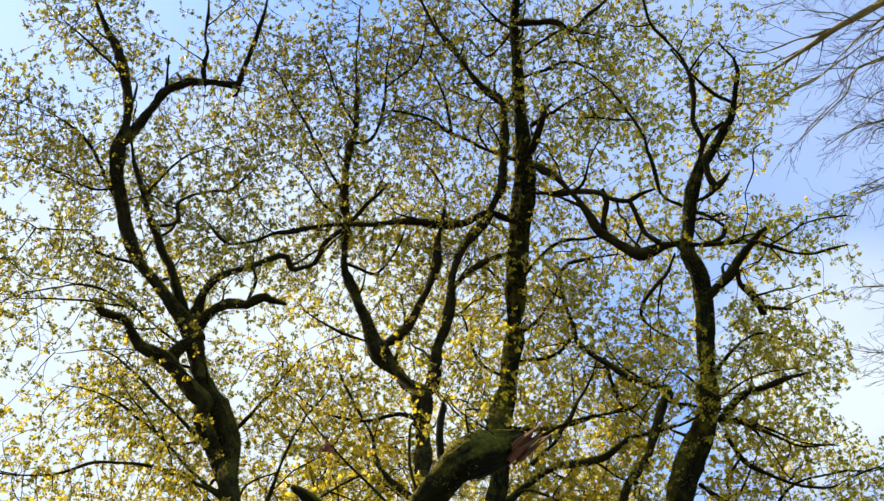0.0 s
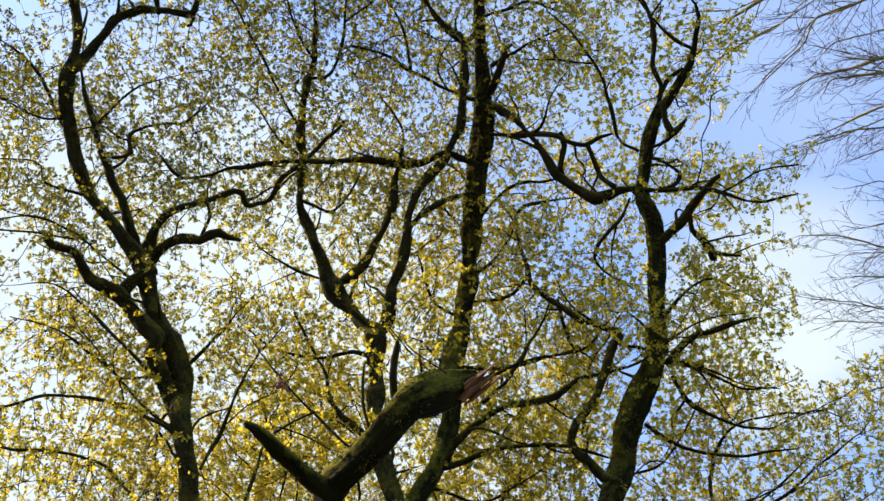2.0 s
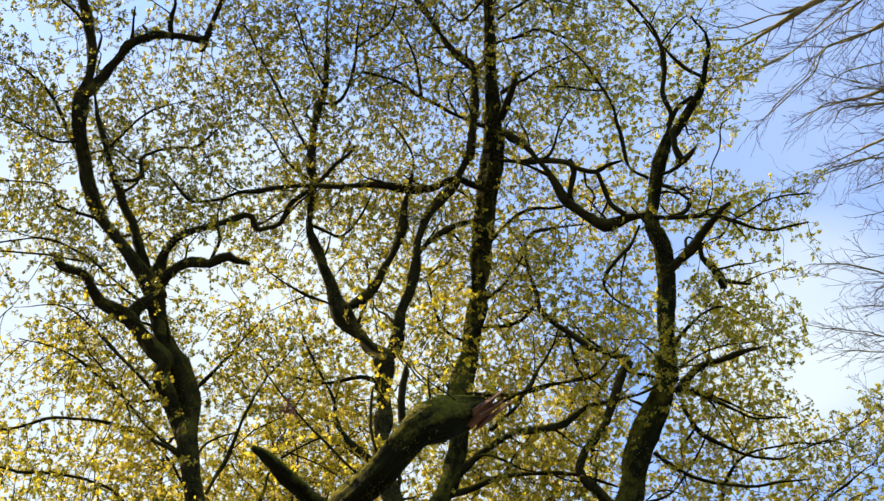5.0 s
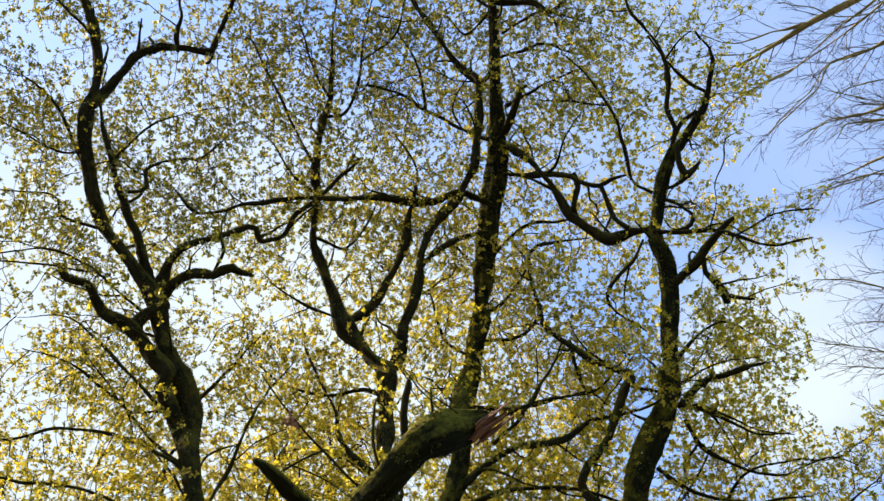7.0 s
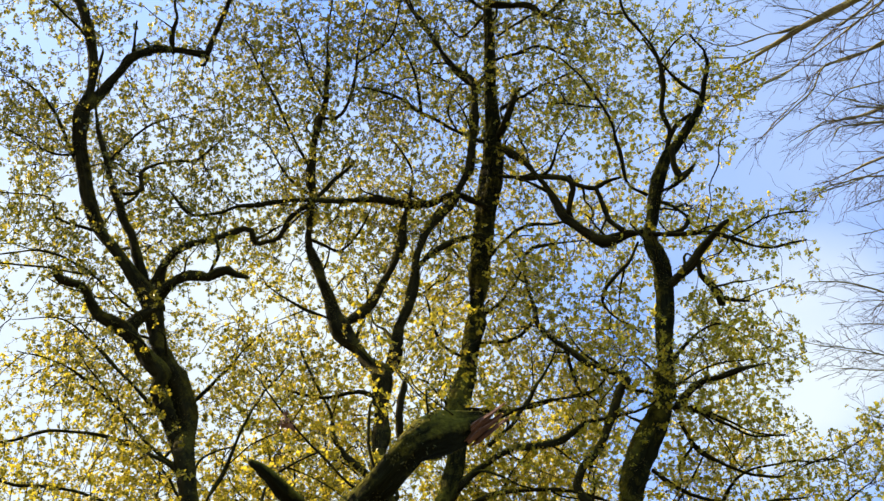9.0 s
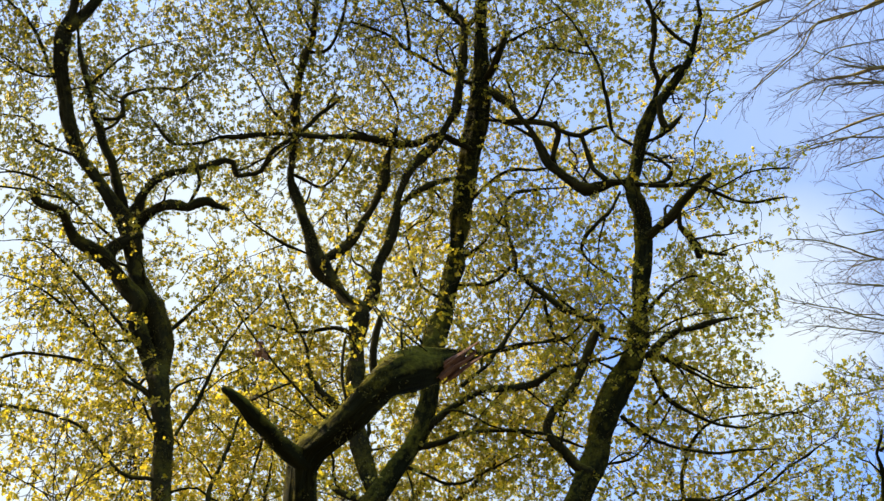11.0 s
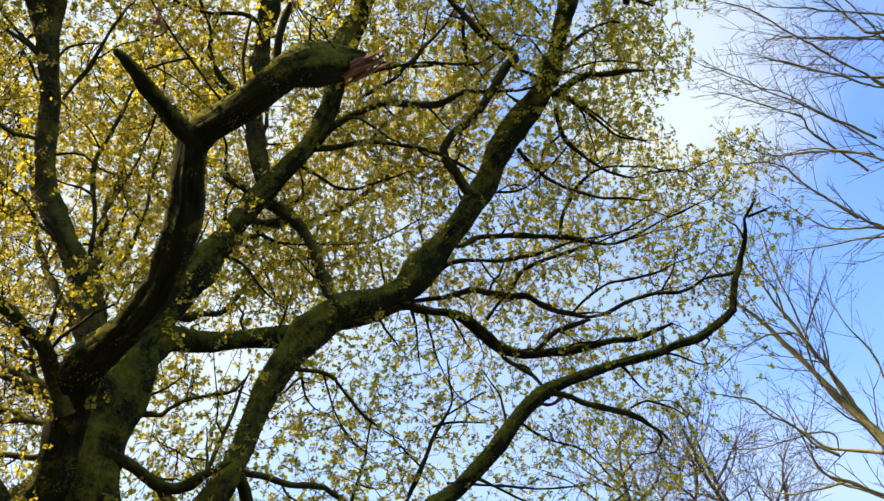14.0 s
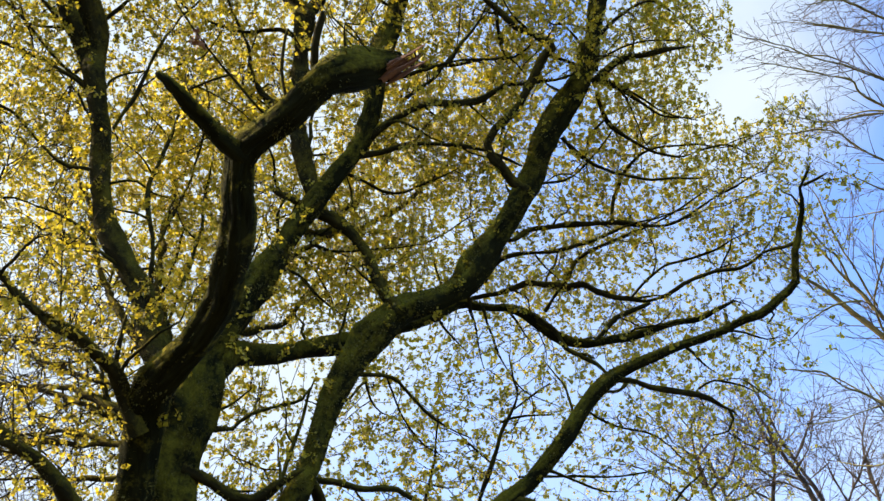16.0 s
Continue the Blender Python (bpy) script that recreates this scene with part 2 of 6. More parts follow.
def tube(line, sides, rng, rough=0.10, wander=0.0, closed=True):
    """Verts, quads and uvs of a bark-skinned limb along a line, with lumps, burrs and a slight wander."""
    c, r = line[:, :3].copy(), line[:, 3]
    n = len(c)
    if wander:
        for apart, much in ((7, 1.0), (3, 0.45)):
            knots = np.arange(0, n + 2 * apart, apart)
            kink = np.stack([np.interp(np.arange(n), knots, rng.normal(0, 1, len(knots))) for _ in range(3)], 1)
            c += kink * (wander * much * (0.42 * r + 0.009))[:, None] * np.minimum(1, np.arange(n) / 4)[:, None]
    t = np.gradient(c, axis=0)
    t /= np.linalg.norm(t, axis=1)[:, None] + 1e-9
    side = np.cross(t[0], (0.3, 0.1, 1.0) if abs(t[0][2]) < 0.9 else (1.0, 0.2, 0.0))
    axes = []
    for d in t:
        side = side - d * (side @ d)
        side = side / (np.linalg.norm(side) + 1e-9)
        axes.append((side, np.cross(d, side)))
    axes = np.array(axes)
    angle = np.arange(sides) * 2 * math.pi / sides
    lump = rng.normal(0, 1, (n, sides))
    for _ in range(2):
        lump = (lump + np.roll(lump, 1, 0) + np.roll(lump, -1, 0) + np.roll(lump, 2, 0) + np.roll(lump, 1, 1)) / 2.3
    swell = np.interp(np.arange(n), np.arange(0, n + 8, 4), rng.normal(0, 1, len(np.arange(0, n + 8, 4))))
    radius = r[:, None] * (1 + rough * (0.7 * lump + 0.8 * swell[:, None]))
    for _ in range(n // 8):  # burrs, knots and healed-over stubs
        ring_at, side_at, wide = rng.uniform(0, n), rng.uniform(0, sides), rng.uniform(0.7, 1.6)
        off = np.abs(np.arange(sides) - side_at)
        near_side = np.exp(-(np.minimum(off, sides - off) / (sides * 0.13)) ** 2)
        near_ring = np.exp(-((np.arange(n) - ring_at) / wide) ** 2)
        radius = radius * (1 + rough * rng.uniform(0.8, 3.0) * near_ring[:, None] * near_side[None])
    ring = c[:, None] + radius[..., None] * (np.cos(angle)[None, :, None] * axes[:, None, 0] + np.sin(angle)[None, :, None] * axes[:, None, 1])
    verts = ring.reshape(-1, 3)
    length = np.r_[0, np.cumsum(np.linalg.norm(np.diff(c, axis=0), axis=1))]
    round_uv = np.abs(np.linspace(-1, 1, sides, endpoint=False)) * math.pi * r.mean()
    uvs = np.stack([np.broadcast_to(round_uv, (n, sides)), np.broadcast_to(length[:, None], (n, sides))], -1).reshape(-1, 2)
    i, j = np.meshgrid(np.arange(n - 1), np.arange(sides), indexing="ij")
    k = (j + 1) % sides
    quads = np.stack([i * sides + j, i * sides + k, (i + 1) * sides + k, (i + 1) * sides + j], -1).reshape(-1, 4)
    if closed:
        verts = np.vstack([verts, c[-1] + t[-1] * r[-1] * 0.5])
        uvs = np.vstack([uvs, uvs[-1]])
        last, tip = (n - 1) * sides, len(verts) - 1
        cap = [(last + q, last + (q + 1) % sides, tip, tip) for q in range(sides)]
        return verts, quads, np.array(cap)[:, :3], uvs
    return verts, quads, None, uvs


class Tree:
    """A tree under one Empty: spines of the limbs are kept, so that twigs and leaves can grow from them."""

    def __init__(self, name, base, label, category, bark, seed, group="", heart=(0.0, 0.0, 0.0), outward=0.0):
        self.top = tagged(new(name), label, category, group)
        self.top.location = base
        self.base, self.bark, self.rng = Vector(base), bark, np.random.default_rng(seed)
        self.heart, self.outward = np.array(heart), outward  # the hollow middle of the crown; how far sprays grow out from it
        self.nodes, self.radii, self.targets, self.spines, self.skins = [], [], [], [], []


def grow(tree, name, density, spread, points):
    """One limb or branch along its spine; density and spread of the spray of twigs round it."""
    thick = max(p[3] for p in points)
    step = 0.10 if thick > 0.12 else 0.08 if thick > 0.05 else 0.07
    line = glide(points, step)
    sides = 24 if thick > 0.2 else 14 if thick > 0.08 else 8 if thick > 0.04 else 6
    verts, quads, cap, uvs = tube(line, sides, tree.rng, 0.13 if thick > 0.12 else 0.19, 0.35 if thick > 0.12 else 0.7 if thick > 0.06 else 1.0)
    faces = np.vstack([np.c_[quads[:, [0, 1, 2]]], np.c_[quads[:, [0, 2, 3]]], cap])
    if thick > 0.045:
        tree.skins.append(verts[quads])
    mesh_object(name, verts - np.array(tree.base), faces, tree.bark, tree.top, uvs)
    tree.nodes.append(line[::2, :3])
    tree.radii.append(line[::2, 3])
    tree.spines.append((line, density, spread))
    if density:
        length = np.linalg.norm(np.diff(line[:, :3], axis=0), axis=1).sum()
        slim = np.nonzero(line[:, 3] < 0.05)[0]
        count = int(1.3 * density * length * len(slim) / len(line))
        if count:
            pick = tree.rng.choice(slim, count)
            away = tree.rng.normal(0, 1, (count, 3))
            away *= (spread * (0.2 + tree.rng.random(count) ** 0.6 * 1.35) / np.linalg.norm(away, axis=1))[:, None]
            out = line[pick, :3] - tree.heart
            out *= (tree.outward * tree.rng.uniform(0.1, 1.3, count) / np.linalg.norm(out, axis=1))[:, None]
            tree.targets.append(line[pick, :3] + away + out)


def water_shoots(tree, per_metre=26, low=3.8, high=7.6):
    """Ends of the short leafy shoots that stand on the old wood of the living limbs."""
    rng, ends = tree.rng, []
    for line, density, _ in tree.spines:
        old = line[(line[:, 3] > 0.05) & (line[:, 2] > low) & (line[:, 2] < high)]
        if not density or len(old) < 4:
            continue
        count = int(per_metre * np.linalg.norm(np.diff(old[:, :3], axis=0), axis=1).sum())
        pick = old[rng.integers(0, len(old), count)]
        bunch = np.array([noise.noise(Vector(q[:3]) * 2.3) for q in pick]) > -0.05
        way = rng.normal(0, 1, (count, 3)) + (0, 0, 0.3)
        way /= np.linalg.norm(way, axis=1)[:, None]
        ends.append((pick[:, :3] + way * (pick[:, 3] + rng.uniform(0.06, 0.38, count))[:, None])[bunch])
    return np.vstack(ends)


def moss(tree, mat, per_area=3600, name="moss"):
    """Cushions of short moss on the old wood, thickest on the upper sides, ragged along the edges."""
    rng = tree.rng
    quads = np.vstack(tree.skins)
    across, along = quads[:, 1] - quads[:, 0], quads[:, 3] - quads[:, 0]
    normal = np.cross(across, along)
    area = np.linalg.norm(normal, axis=1)
    normal /= area[:, None] + 1e-12
    keep = quads[:, 0, 2] > 3.4
    patch = np.array([noise.noise(Vector(q) * 3.1) + 0.6 * noise.noise(Vector(q) * 8.0) for q in quads[:, 0]])
    share = area * (patch + 0.55 * normal[:, 2] + 0.25).clip(0, 1) * keep
    count = int(per_area * share.sum())
    pick = rng.choice(len(quads), count, p=share / share.sum())
    u, v = rng.random((2, count, 1))
    n = normal[pick]
    foot = quads[pick, 0] + across[pick] * u + along[pick] * v - n * 0.004
    way = n * 0.8 + rng.normal(0, 0.45, (count, 3)) + (0, 0, -0.12)
    way /= np.linalg.norm(way, axis=1)[:, None]
    flat = np.cross(way, rng.normal(0, 1, (count, 3)))
    flat /= np.linalg.norm(flat, axis=1)[:, None] + 1e-9
    long, wide = rng.uniform(0.012, 0.038, (count, 1)), rng.uniform(0.004, 0.009, (count, 1))
    verts = np.stack([foot - flat * wide, foot + flat * wide, foot + way * long], 1).reshape(-1, 3)
    tagged(mesh_object(name, verts - np.array(tree.base), np.arange(count * 3).reshape(-1, 3), mat, tree.top, smooth=False), kind="stuff")


def side_branches(tree, every=0.55, name="branch"):
    """Crooked side branches off the leafy limbs, each with a spray of its own."""
    rng = tree.rng
    for line, density, spread in list(tree.spines):
        if not density:
            continue
        run = np.r_[0, np.cumsum(np.linalg.norm(np.diff(line[:, :3], axis=0), axis=1))]
        for at in np.arange(rng.uniform(0.2, 0.6), run[-1] * 0.93, every):
            q = int(np.searchsorted(run, at))
            radius = line[q, 3]
            if not 0.009 < radius < 0.16 or q < 2 or rng.random() < 0.2:
                continue
            along = line[q, :3] - line[q - 2, :3]
            along /= np.linalg.norm(along)
            side = rng.normal(0, 1, 3)
            side -= along * (side @ along)
            side /= np.linalg.norm(side)
            out = line[q, :3] - tree.heart
            out /= np.linalg.norm(out)
            way = 0.6 * along + 0.85 * side + 0.45 * out
            start = min(0.5 * radius, 0.021)
            length = rng.uniform(0.45, 1.25) * min(1.0, 0.45 + radius / 0.04) * min(1.0, 0.5 + (run[-1] - at))
            count, points = max(4, int(length / 0.16)), [line[q, :3]]
            for _ in range(count):
                way = way / np.linalg.norm(way) + rng.normal(0, 0.27, 3) + 0.06 * out
                way /= np.linalg.norm(way)
                points.append(points[-1] + way * length / count)
            taper = np.linspace(start, 0.0045, count + 1)
            grow(tree, name, density * 0.9, spread * 0.9, [(*p, r) for p, r in zip(points, taper)])


def twigs(tree, bark, step=0.12, reach=1.9, close=0.11, rounds=24, thin=0.0024, even=0.047, gaps=0.05, jitter=0.22, ahead=0.4, fork=None, shoots=(), name="twig_spray"):
    """Twigs that grow from the limbs towards the points of their sprays, closest about the fork; the tips are kept for the leaves."""
    from mathutils import kdtree
    nodes = [*np.vstack(tree.nodes)]
    parent, first = [-1] * len(nodes), len(nodes)
    targets = np.vstack(tree.targets)
    _, apart = np.unique(np.floor(targets / even).astype(int), axis=0, return_index=True)
    targets = targets[np.sort(apart)]
    stout = kdtree.KDTree(10000)
    for spine, girth in zip(tree.nodes, tree.radii):
        for q in np.nonzero(girth > 0.06)[0]:
            stout.insert(spine[q], 0)
    stout.balance()
    clear = np.array([(stout.find(q)[2] or 9.0) > 0.37 for q in targets])
    targets = targets[clear]
    clump = np.array([0.9 * noise.noise(Vector(q) * 0.8) + 1.2 * noise.noise(Vector(q) * 1.7) + 0.6 * noise.noise(Vector(q) * 4.6) for q in targets])
    if fork:
        clump += 0.62 * np.exp(-((targets - np.array(fork)) ** 2).sum(1) / 3.0)
    targets = targets[clump + tree.rng.normal(0, 0.09, len(clump)) > -gaps]
    if len(shoots):
        targets = np.vstack([targets, shoots])
    best, gap, alive = np.full(len(targets), -1), np.full(len(targets), 1e9), np.ones(len(targets), bool)
    fresh = 0
    for _ in range(rounds):
        tree_kd = kdtree.KDTree(len(nodes) - fresh)
        for q in range(fresh, len(nodes)):
            tree_kd.insert(nodes[q], q)
        tree_kd.balance()
        for q in np.nonzero(alive)[0]:
            _, index, distance = tree_kd.find(targets[q])
            if distance < gap[q]:
                best[q], gap[q] = index, distance
        fresh = len(nodes)
        alive &= gap > close
        pull = {}
        for q in np.nonzero(alive & (gap < reach))[0]:
            d = targets[q] - nodes[best[q]]
            pull.setdefault(best[q], []).append(d / (np.linalg.norm(d) + 1e-9))
        for q, ways in pull.items():
            d = np.sum(ways, 0) + tree.rng.normal(0, jitter, 3) * math.sqrt(len(ways))
            if parent[q] >= 0:
                back = nodes[q] - nodes[parent[q]]
                d = d / (np.linalg.norm(d) + 1e-9) + ahead * back / (np.linalg.norm(back) + 1e-9)
            nodes.append(nodes[q] + d / (np.linalg.norm(d) + 1e-9) * step * tree.rng.uniform(0.7, 1.25))
            parent.append(q)
        if not pull:
            break
    nodes, parent = np.array(nodes), np.array(parent)
    weight, children = np.zeros(len(nodes)), np.zeros(len(nodes), int)
    for q in range(len(nodes) - 1, first - 1, -1):
        weight[q] = max(weight[q], 0) + (1 if children[q] == 0 else 0)
        weight[parent[q]] += weight[q]
        children[parent[q]] += 1
    radius = thin * np.maximum(weight, 1) ** 0.42
    ends = np.arange(first, len(nodes))
    a, b = nodes[parent[ends]], nodes[ends]
    ra = np.where(parent[ends] < first, radius[ends] * 1.15, np.minimum(radius[parent[ends]], radius[ends] * 1.5))
    d = b - a
    d /= np.linalg.norm(d, axis=1)[:, None] + 1e-9
    u = np.cross(d, np.array([0.31, 0.52, 0.79]))
    u /= np.linalg.norm(u, axis=1)[:, None] + 1e-9
    v = np.cross(d, u)
    turn = np.arange(3) * 2 * math.pi / 3
    ring = np.cos(turn)[None, :, None] * u[:, None] + np.sin(turn)[None, :, None] * v[:, None]
    low, high = a[:, None] + ring * ra[:, None, None], (b + d * 0.004)[:, None] + ring * radius[ends][:, None, None]
    verts = np.concatenate([low, high], 1).reshape(-1, 3)
    corner = np.array([[q, (q + 1) % 3, 3 + (q + 1) % 3, 3 + q] for q in range(3)])
    quads = (np.arange(len(ends))[:, None, None] * 6 + corner[None]).reshape(-1, 4)
    uvs = np.tile(np.array([[0, 0], [0.01, 0], [0.02, 0], [0, 0.1], [0.01, 0.1], [0.02, 0.1]]), (len(ends), 1))
    uvs = uvs + np.repeat(tree.rng.random((len(ends), 1)) * 5, 6, 0)
    made = mesh_object(name, verts - np.array(tree.base), quads, bark, tree.top, uvs)
    tagged(made, kind="stuff")
    tip = ends[children[ends] == 0]
    inner = ends[(children[ends] > 0) & (weight[ends] <= 2)]
    return nodes, parent, tip, inner


def sprigs(tree, bark, every=0.16, long=(0.5, 1.3), thin=0.0028, fan=38.0, pick=(), name="twig_spray"):
    """Winter twigs: side shoots off every branch, each with shoots of its own, straight and slowly bending forward."""
    rng = tree.rng
    runs = []

    def shoot(start, way, length, radius, depth):
        count = max(3, int(length / 0.11))
        side = rng.normal(0, 1, 3)
        bend = np.cross(way, side)
        bend /= np.linalg.norm(bend) + 1e-9
        curve, points = rng.normal(0, 0.035), [start]
        for _ in range(count):
            way = way + bend * curve + rng.normal(0, 0.05, 3) + (0, 0, 0.008)
            way = way / np.linalg.norm(way)
            points.append(points[-1] + way * length / count)
        runs.append((np.array(points), np.linspace(radius, thin * 0.6, count + 1)))
        if depth:
            for q in range(1, count + 1):
                if rng.random() < 0.62:
                    aim = turned(way, rng.uniform(0.6, 1.3) * fan)
                    shoot(points[q], aim, length * rng.uniform(0.22, 0.5), max(radius * 0.55, thin), depth - 1)

    def turned(way, degrees):
        off = rng.normal(0, 1, 3)
        off -= way * (off @ way)
        off /= np.linalg.norm(off) + 1e-9
        return way * math.cos(radians(degrees)) + off * math.sin(radians(degrees))

    for spine, radius in pick or list(zip(tree.nodes, tree.radii)):
        if radius.max() > 0.2:
            continue
        total = np.linalg.norm(np.diff(spine, axis=0), axis=1)
        for q in range(1, len(spine)):
            share = q / len(spine)
            if share > 0.2 and rng.random() < total[q - 1] / every:
                way = spine[q] - spine[q - 1]
                aim = turned(way / np.linalg.norm(way), rng.uniform(0.7, 1.4) * fan)
                shoot(spine[q], aim, rng.uniform(*long) * (1.15 - 0.5 * share), min(max(radius[q] * 0.4, thin * 1.6), 0.012), 2)
        way = spine[-1] - spine[-2]
        shoot(spine[-1], way / np.linalg.norm(way), 0.4, radius[-1], 1)
    verts, quads, turn = [], [], np.arange(4) * math.pi / 2
    base = 0
    for points, radius in runs:
        d = np.gradient(points, axis=0)
        d /= np.linalg.norm(d, axis=1)[:, None] + 1e-9
        u = np.cross(d, (0.31, 0.52, 0.79))
        u /= np.linalg.norm(u, axis=1)[:, None] + 1e-9
        v = np.cross(d, u)
        ring = points[:, None] + radius[:, None, None] * (np.cos(turn)[None, :, None] * u[:, None] + np.sin(turn)[None, :, None] * v[:, None])
        verts.append(ring.reshape(-1, 3))
        i, j = np.meshgrid(np.arange(len(points) - 1), np.arange(4), indexing="ij")
        k = (j + 1) % 4
        quads.append(np.stack([i * 4 + j, i * 4 + k, i * 4 + 4 + k, i * 4 + 4 + j], -1).reshape(-1, 4) + base)
        base += len(points) * 4
    verts = np.vstack(verts)
    made = mesh_object(name, verts - np.array(tree.base), np.vstack(quads), bark, tree.top, verts[:, [0, 2]] * (0.3, 1.0))
    tagged(made, kind="stuff")


def leaf_shape(rng):
    """One young oak leaf, 1 long from its base: widest past the middle, blunt, folded along the midrib, curled."""
    wide, fold, curl = rng.uniform(0.42, 0.62), rng.uniform(0.05, 0.5), rng.uniform(-0.55, 0.25)
    plan = np.array([(0, 0), (0.62, wide), (1, rng.uniform(-0.2, 0.2)), (0.55, -wide)])
    verts = np.c_[plan, curl * plan[:, 0] ** 2 + fold * np.abs(plan[:, 1])]
    return verts, np.array([(0, 1, 3), (1, 2, 3)])


def leaves(tree, mat, places, ways, size, per=(4, 7), name="crown"):
    """Tufts of small leaves at the twig ends, joined into one crown; the tufts are at uneven stages of opening."""
    rng = tree.rng
    counts = rng.integers(*per, len(places))
    opened = np.repeat(rng.uniform(0.65, 1.2, len(places)), counts)
    at, way = np.repeat(places, counts, 0), np.repeat(ways, counts, 0)
    total = len(at)
    x = way * 0.6 + rng.normal(0, 0.8, (total, 3)) + (0, 0, -0.22)
    x /= np.linalg.norm(x, axis=1)[:, None] + 1e-9
    z = rng.normal(0, 0.8, (total, 3)) + (0, 0, 1.0)
    y = np.cross(z, x)
    y /= np.linalg.norm(y, axis=1)[:, None] + 1e-9
    z = np.cross(x, y)
    basis = np.stack([x, y, z], 1) * (size * opened * rng.uniform(0.6, 1.2, total))[:, None, None]
    start = at - way * rng.uniform(0, 0.035, total)[:, None] + x * 0.008 + rng.normal(0, 0.012, (total, 3))
    shapes = [leaf_shape(rng) for _ in range(16)]
    stack = np.array([s[0] for s in shapes])[rng.integers(0, 16, total)]
    verts = (np.einsum("nvk,nkj->nvj", stack, basis) + start[:, None]).reshape(-1, 3)
    faces = (np.arange(total)[:, None, None] * 4 + shapes[0][1][None]).reshape(-1, 3)
    made = mesh_object(name, verts - np.array(tree.base), faces, mat, tree.top, smooth=False)
    tagged(made, kind="stuff")
    return total


# ---- ground ----
def build_ground():
    ticks = np.r_[-2400, -900, -350, -150, -80, -45, np.arange(-30, 30.1, 1.5), 45, 80, 150, 350, 900, 2400]
    x, y = np.meshgrid(ticks, ticks + 6, indexing="ij")
    rng = np.random.default_rng(5)
    z = rng.normal(0, 0.035, x.shape) - 0.03
    n = len(ticks)
    i, j = np.meshgrid(np.arange(n - 1), np.arange(n - 1), indexing="ij")
    quads = np.stack([i * n + j, (i + 1) * n + j, (i + 1) * n + j + 1, i * n + j + 1], -1).reshape(-1, 4)
    tagged(mesh_object("ground", np.stack([x, y, z], -1).reshape(-1, 3), quads, GROUND),
           "rough grass and leaf litter under the trees", "ground", kind="structure")


build_ground()


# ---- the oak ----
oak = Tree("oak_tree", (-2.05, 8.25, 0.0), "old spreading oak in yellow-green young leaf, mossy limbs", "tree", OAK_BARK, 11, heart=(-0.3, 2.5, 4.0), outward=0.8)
oak.bark = SHADED_MOSSY_BARK
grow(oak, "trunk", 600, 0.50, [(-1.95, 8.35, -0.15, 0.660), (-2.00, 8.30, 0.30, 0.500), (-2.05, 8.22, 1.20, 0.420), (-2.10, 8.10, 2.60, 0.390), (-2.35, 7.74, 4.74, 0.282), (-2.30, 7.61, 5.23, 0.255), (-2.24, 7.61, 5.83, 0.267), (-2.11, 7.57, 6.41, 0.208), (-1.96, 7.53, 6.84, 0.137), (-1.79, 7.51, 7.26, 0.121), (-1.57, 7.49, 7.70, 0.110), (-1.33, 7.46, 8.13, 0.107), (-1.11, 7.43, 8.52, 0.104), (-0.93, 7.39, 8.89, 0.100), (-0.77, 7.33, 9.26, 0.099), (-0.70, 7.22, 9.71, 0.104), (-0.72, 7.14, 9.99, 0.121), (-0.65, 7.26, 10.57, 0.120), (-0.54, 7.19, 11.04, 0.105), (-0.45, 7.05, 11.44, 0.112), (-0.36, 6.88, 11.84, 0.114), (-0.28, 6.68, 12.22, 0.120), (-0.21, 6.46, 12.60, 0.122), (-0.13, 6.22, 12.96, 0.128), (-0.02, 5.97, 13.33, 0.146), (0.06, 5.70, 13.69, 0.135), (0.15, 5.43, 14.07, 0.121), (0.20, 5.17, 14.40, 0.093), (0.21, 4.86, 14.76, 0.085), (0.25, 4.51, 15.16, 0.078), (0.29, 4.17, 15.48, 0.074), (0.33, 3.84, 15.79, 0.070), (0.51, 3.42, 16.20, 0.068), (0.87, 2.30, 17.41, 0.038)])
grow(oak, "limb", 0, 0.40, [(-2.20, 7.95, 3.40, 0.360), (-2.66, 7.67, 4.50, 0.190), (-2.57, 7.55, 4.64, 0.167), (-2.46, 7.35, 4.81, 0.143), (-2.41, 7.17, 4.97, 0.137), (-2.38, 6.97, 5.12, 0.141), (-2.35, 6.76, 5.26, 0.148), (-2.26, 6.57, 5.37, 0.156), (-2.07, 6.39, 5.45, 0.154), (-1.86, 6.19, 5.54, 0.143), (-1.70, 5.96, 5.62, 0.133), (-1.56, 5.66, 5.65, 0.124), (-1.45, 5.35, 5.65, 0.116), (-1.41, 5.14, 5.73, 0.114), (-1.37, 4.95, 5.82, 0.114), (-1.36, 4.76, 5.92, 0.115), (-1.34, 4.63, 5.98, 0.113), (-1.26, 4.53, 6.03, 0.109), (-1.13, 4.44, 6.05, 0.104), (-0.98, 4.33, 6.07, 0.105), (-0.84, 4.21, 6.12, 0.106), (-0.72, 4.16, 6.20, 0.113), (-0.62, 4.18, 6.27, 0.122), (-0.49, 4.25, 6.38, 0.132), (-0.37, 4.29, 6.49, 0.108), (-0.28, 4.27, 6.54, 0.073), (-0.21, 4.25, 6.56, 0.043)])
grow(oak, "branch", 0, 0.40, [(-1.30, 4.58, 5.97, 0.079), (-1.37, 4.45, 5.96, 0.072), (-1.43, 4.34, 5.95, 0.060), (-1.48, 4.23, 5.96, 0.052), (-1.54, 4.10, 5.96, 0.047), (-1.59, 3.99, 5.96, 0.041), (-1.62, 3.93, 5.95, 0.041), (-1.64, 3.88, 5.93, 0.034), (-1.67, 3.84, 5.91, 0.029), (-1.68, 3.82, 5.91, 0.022)])
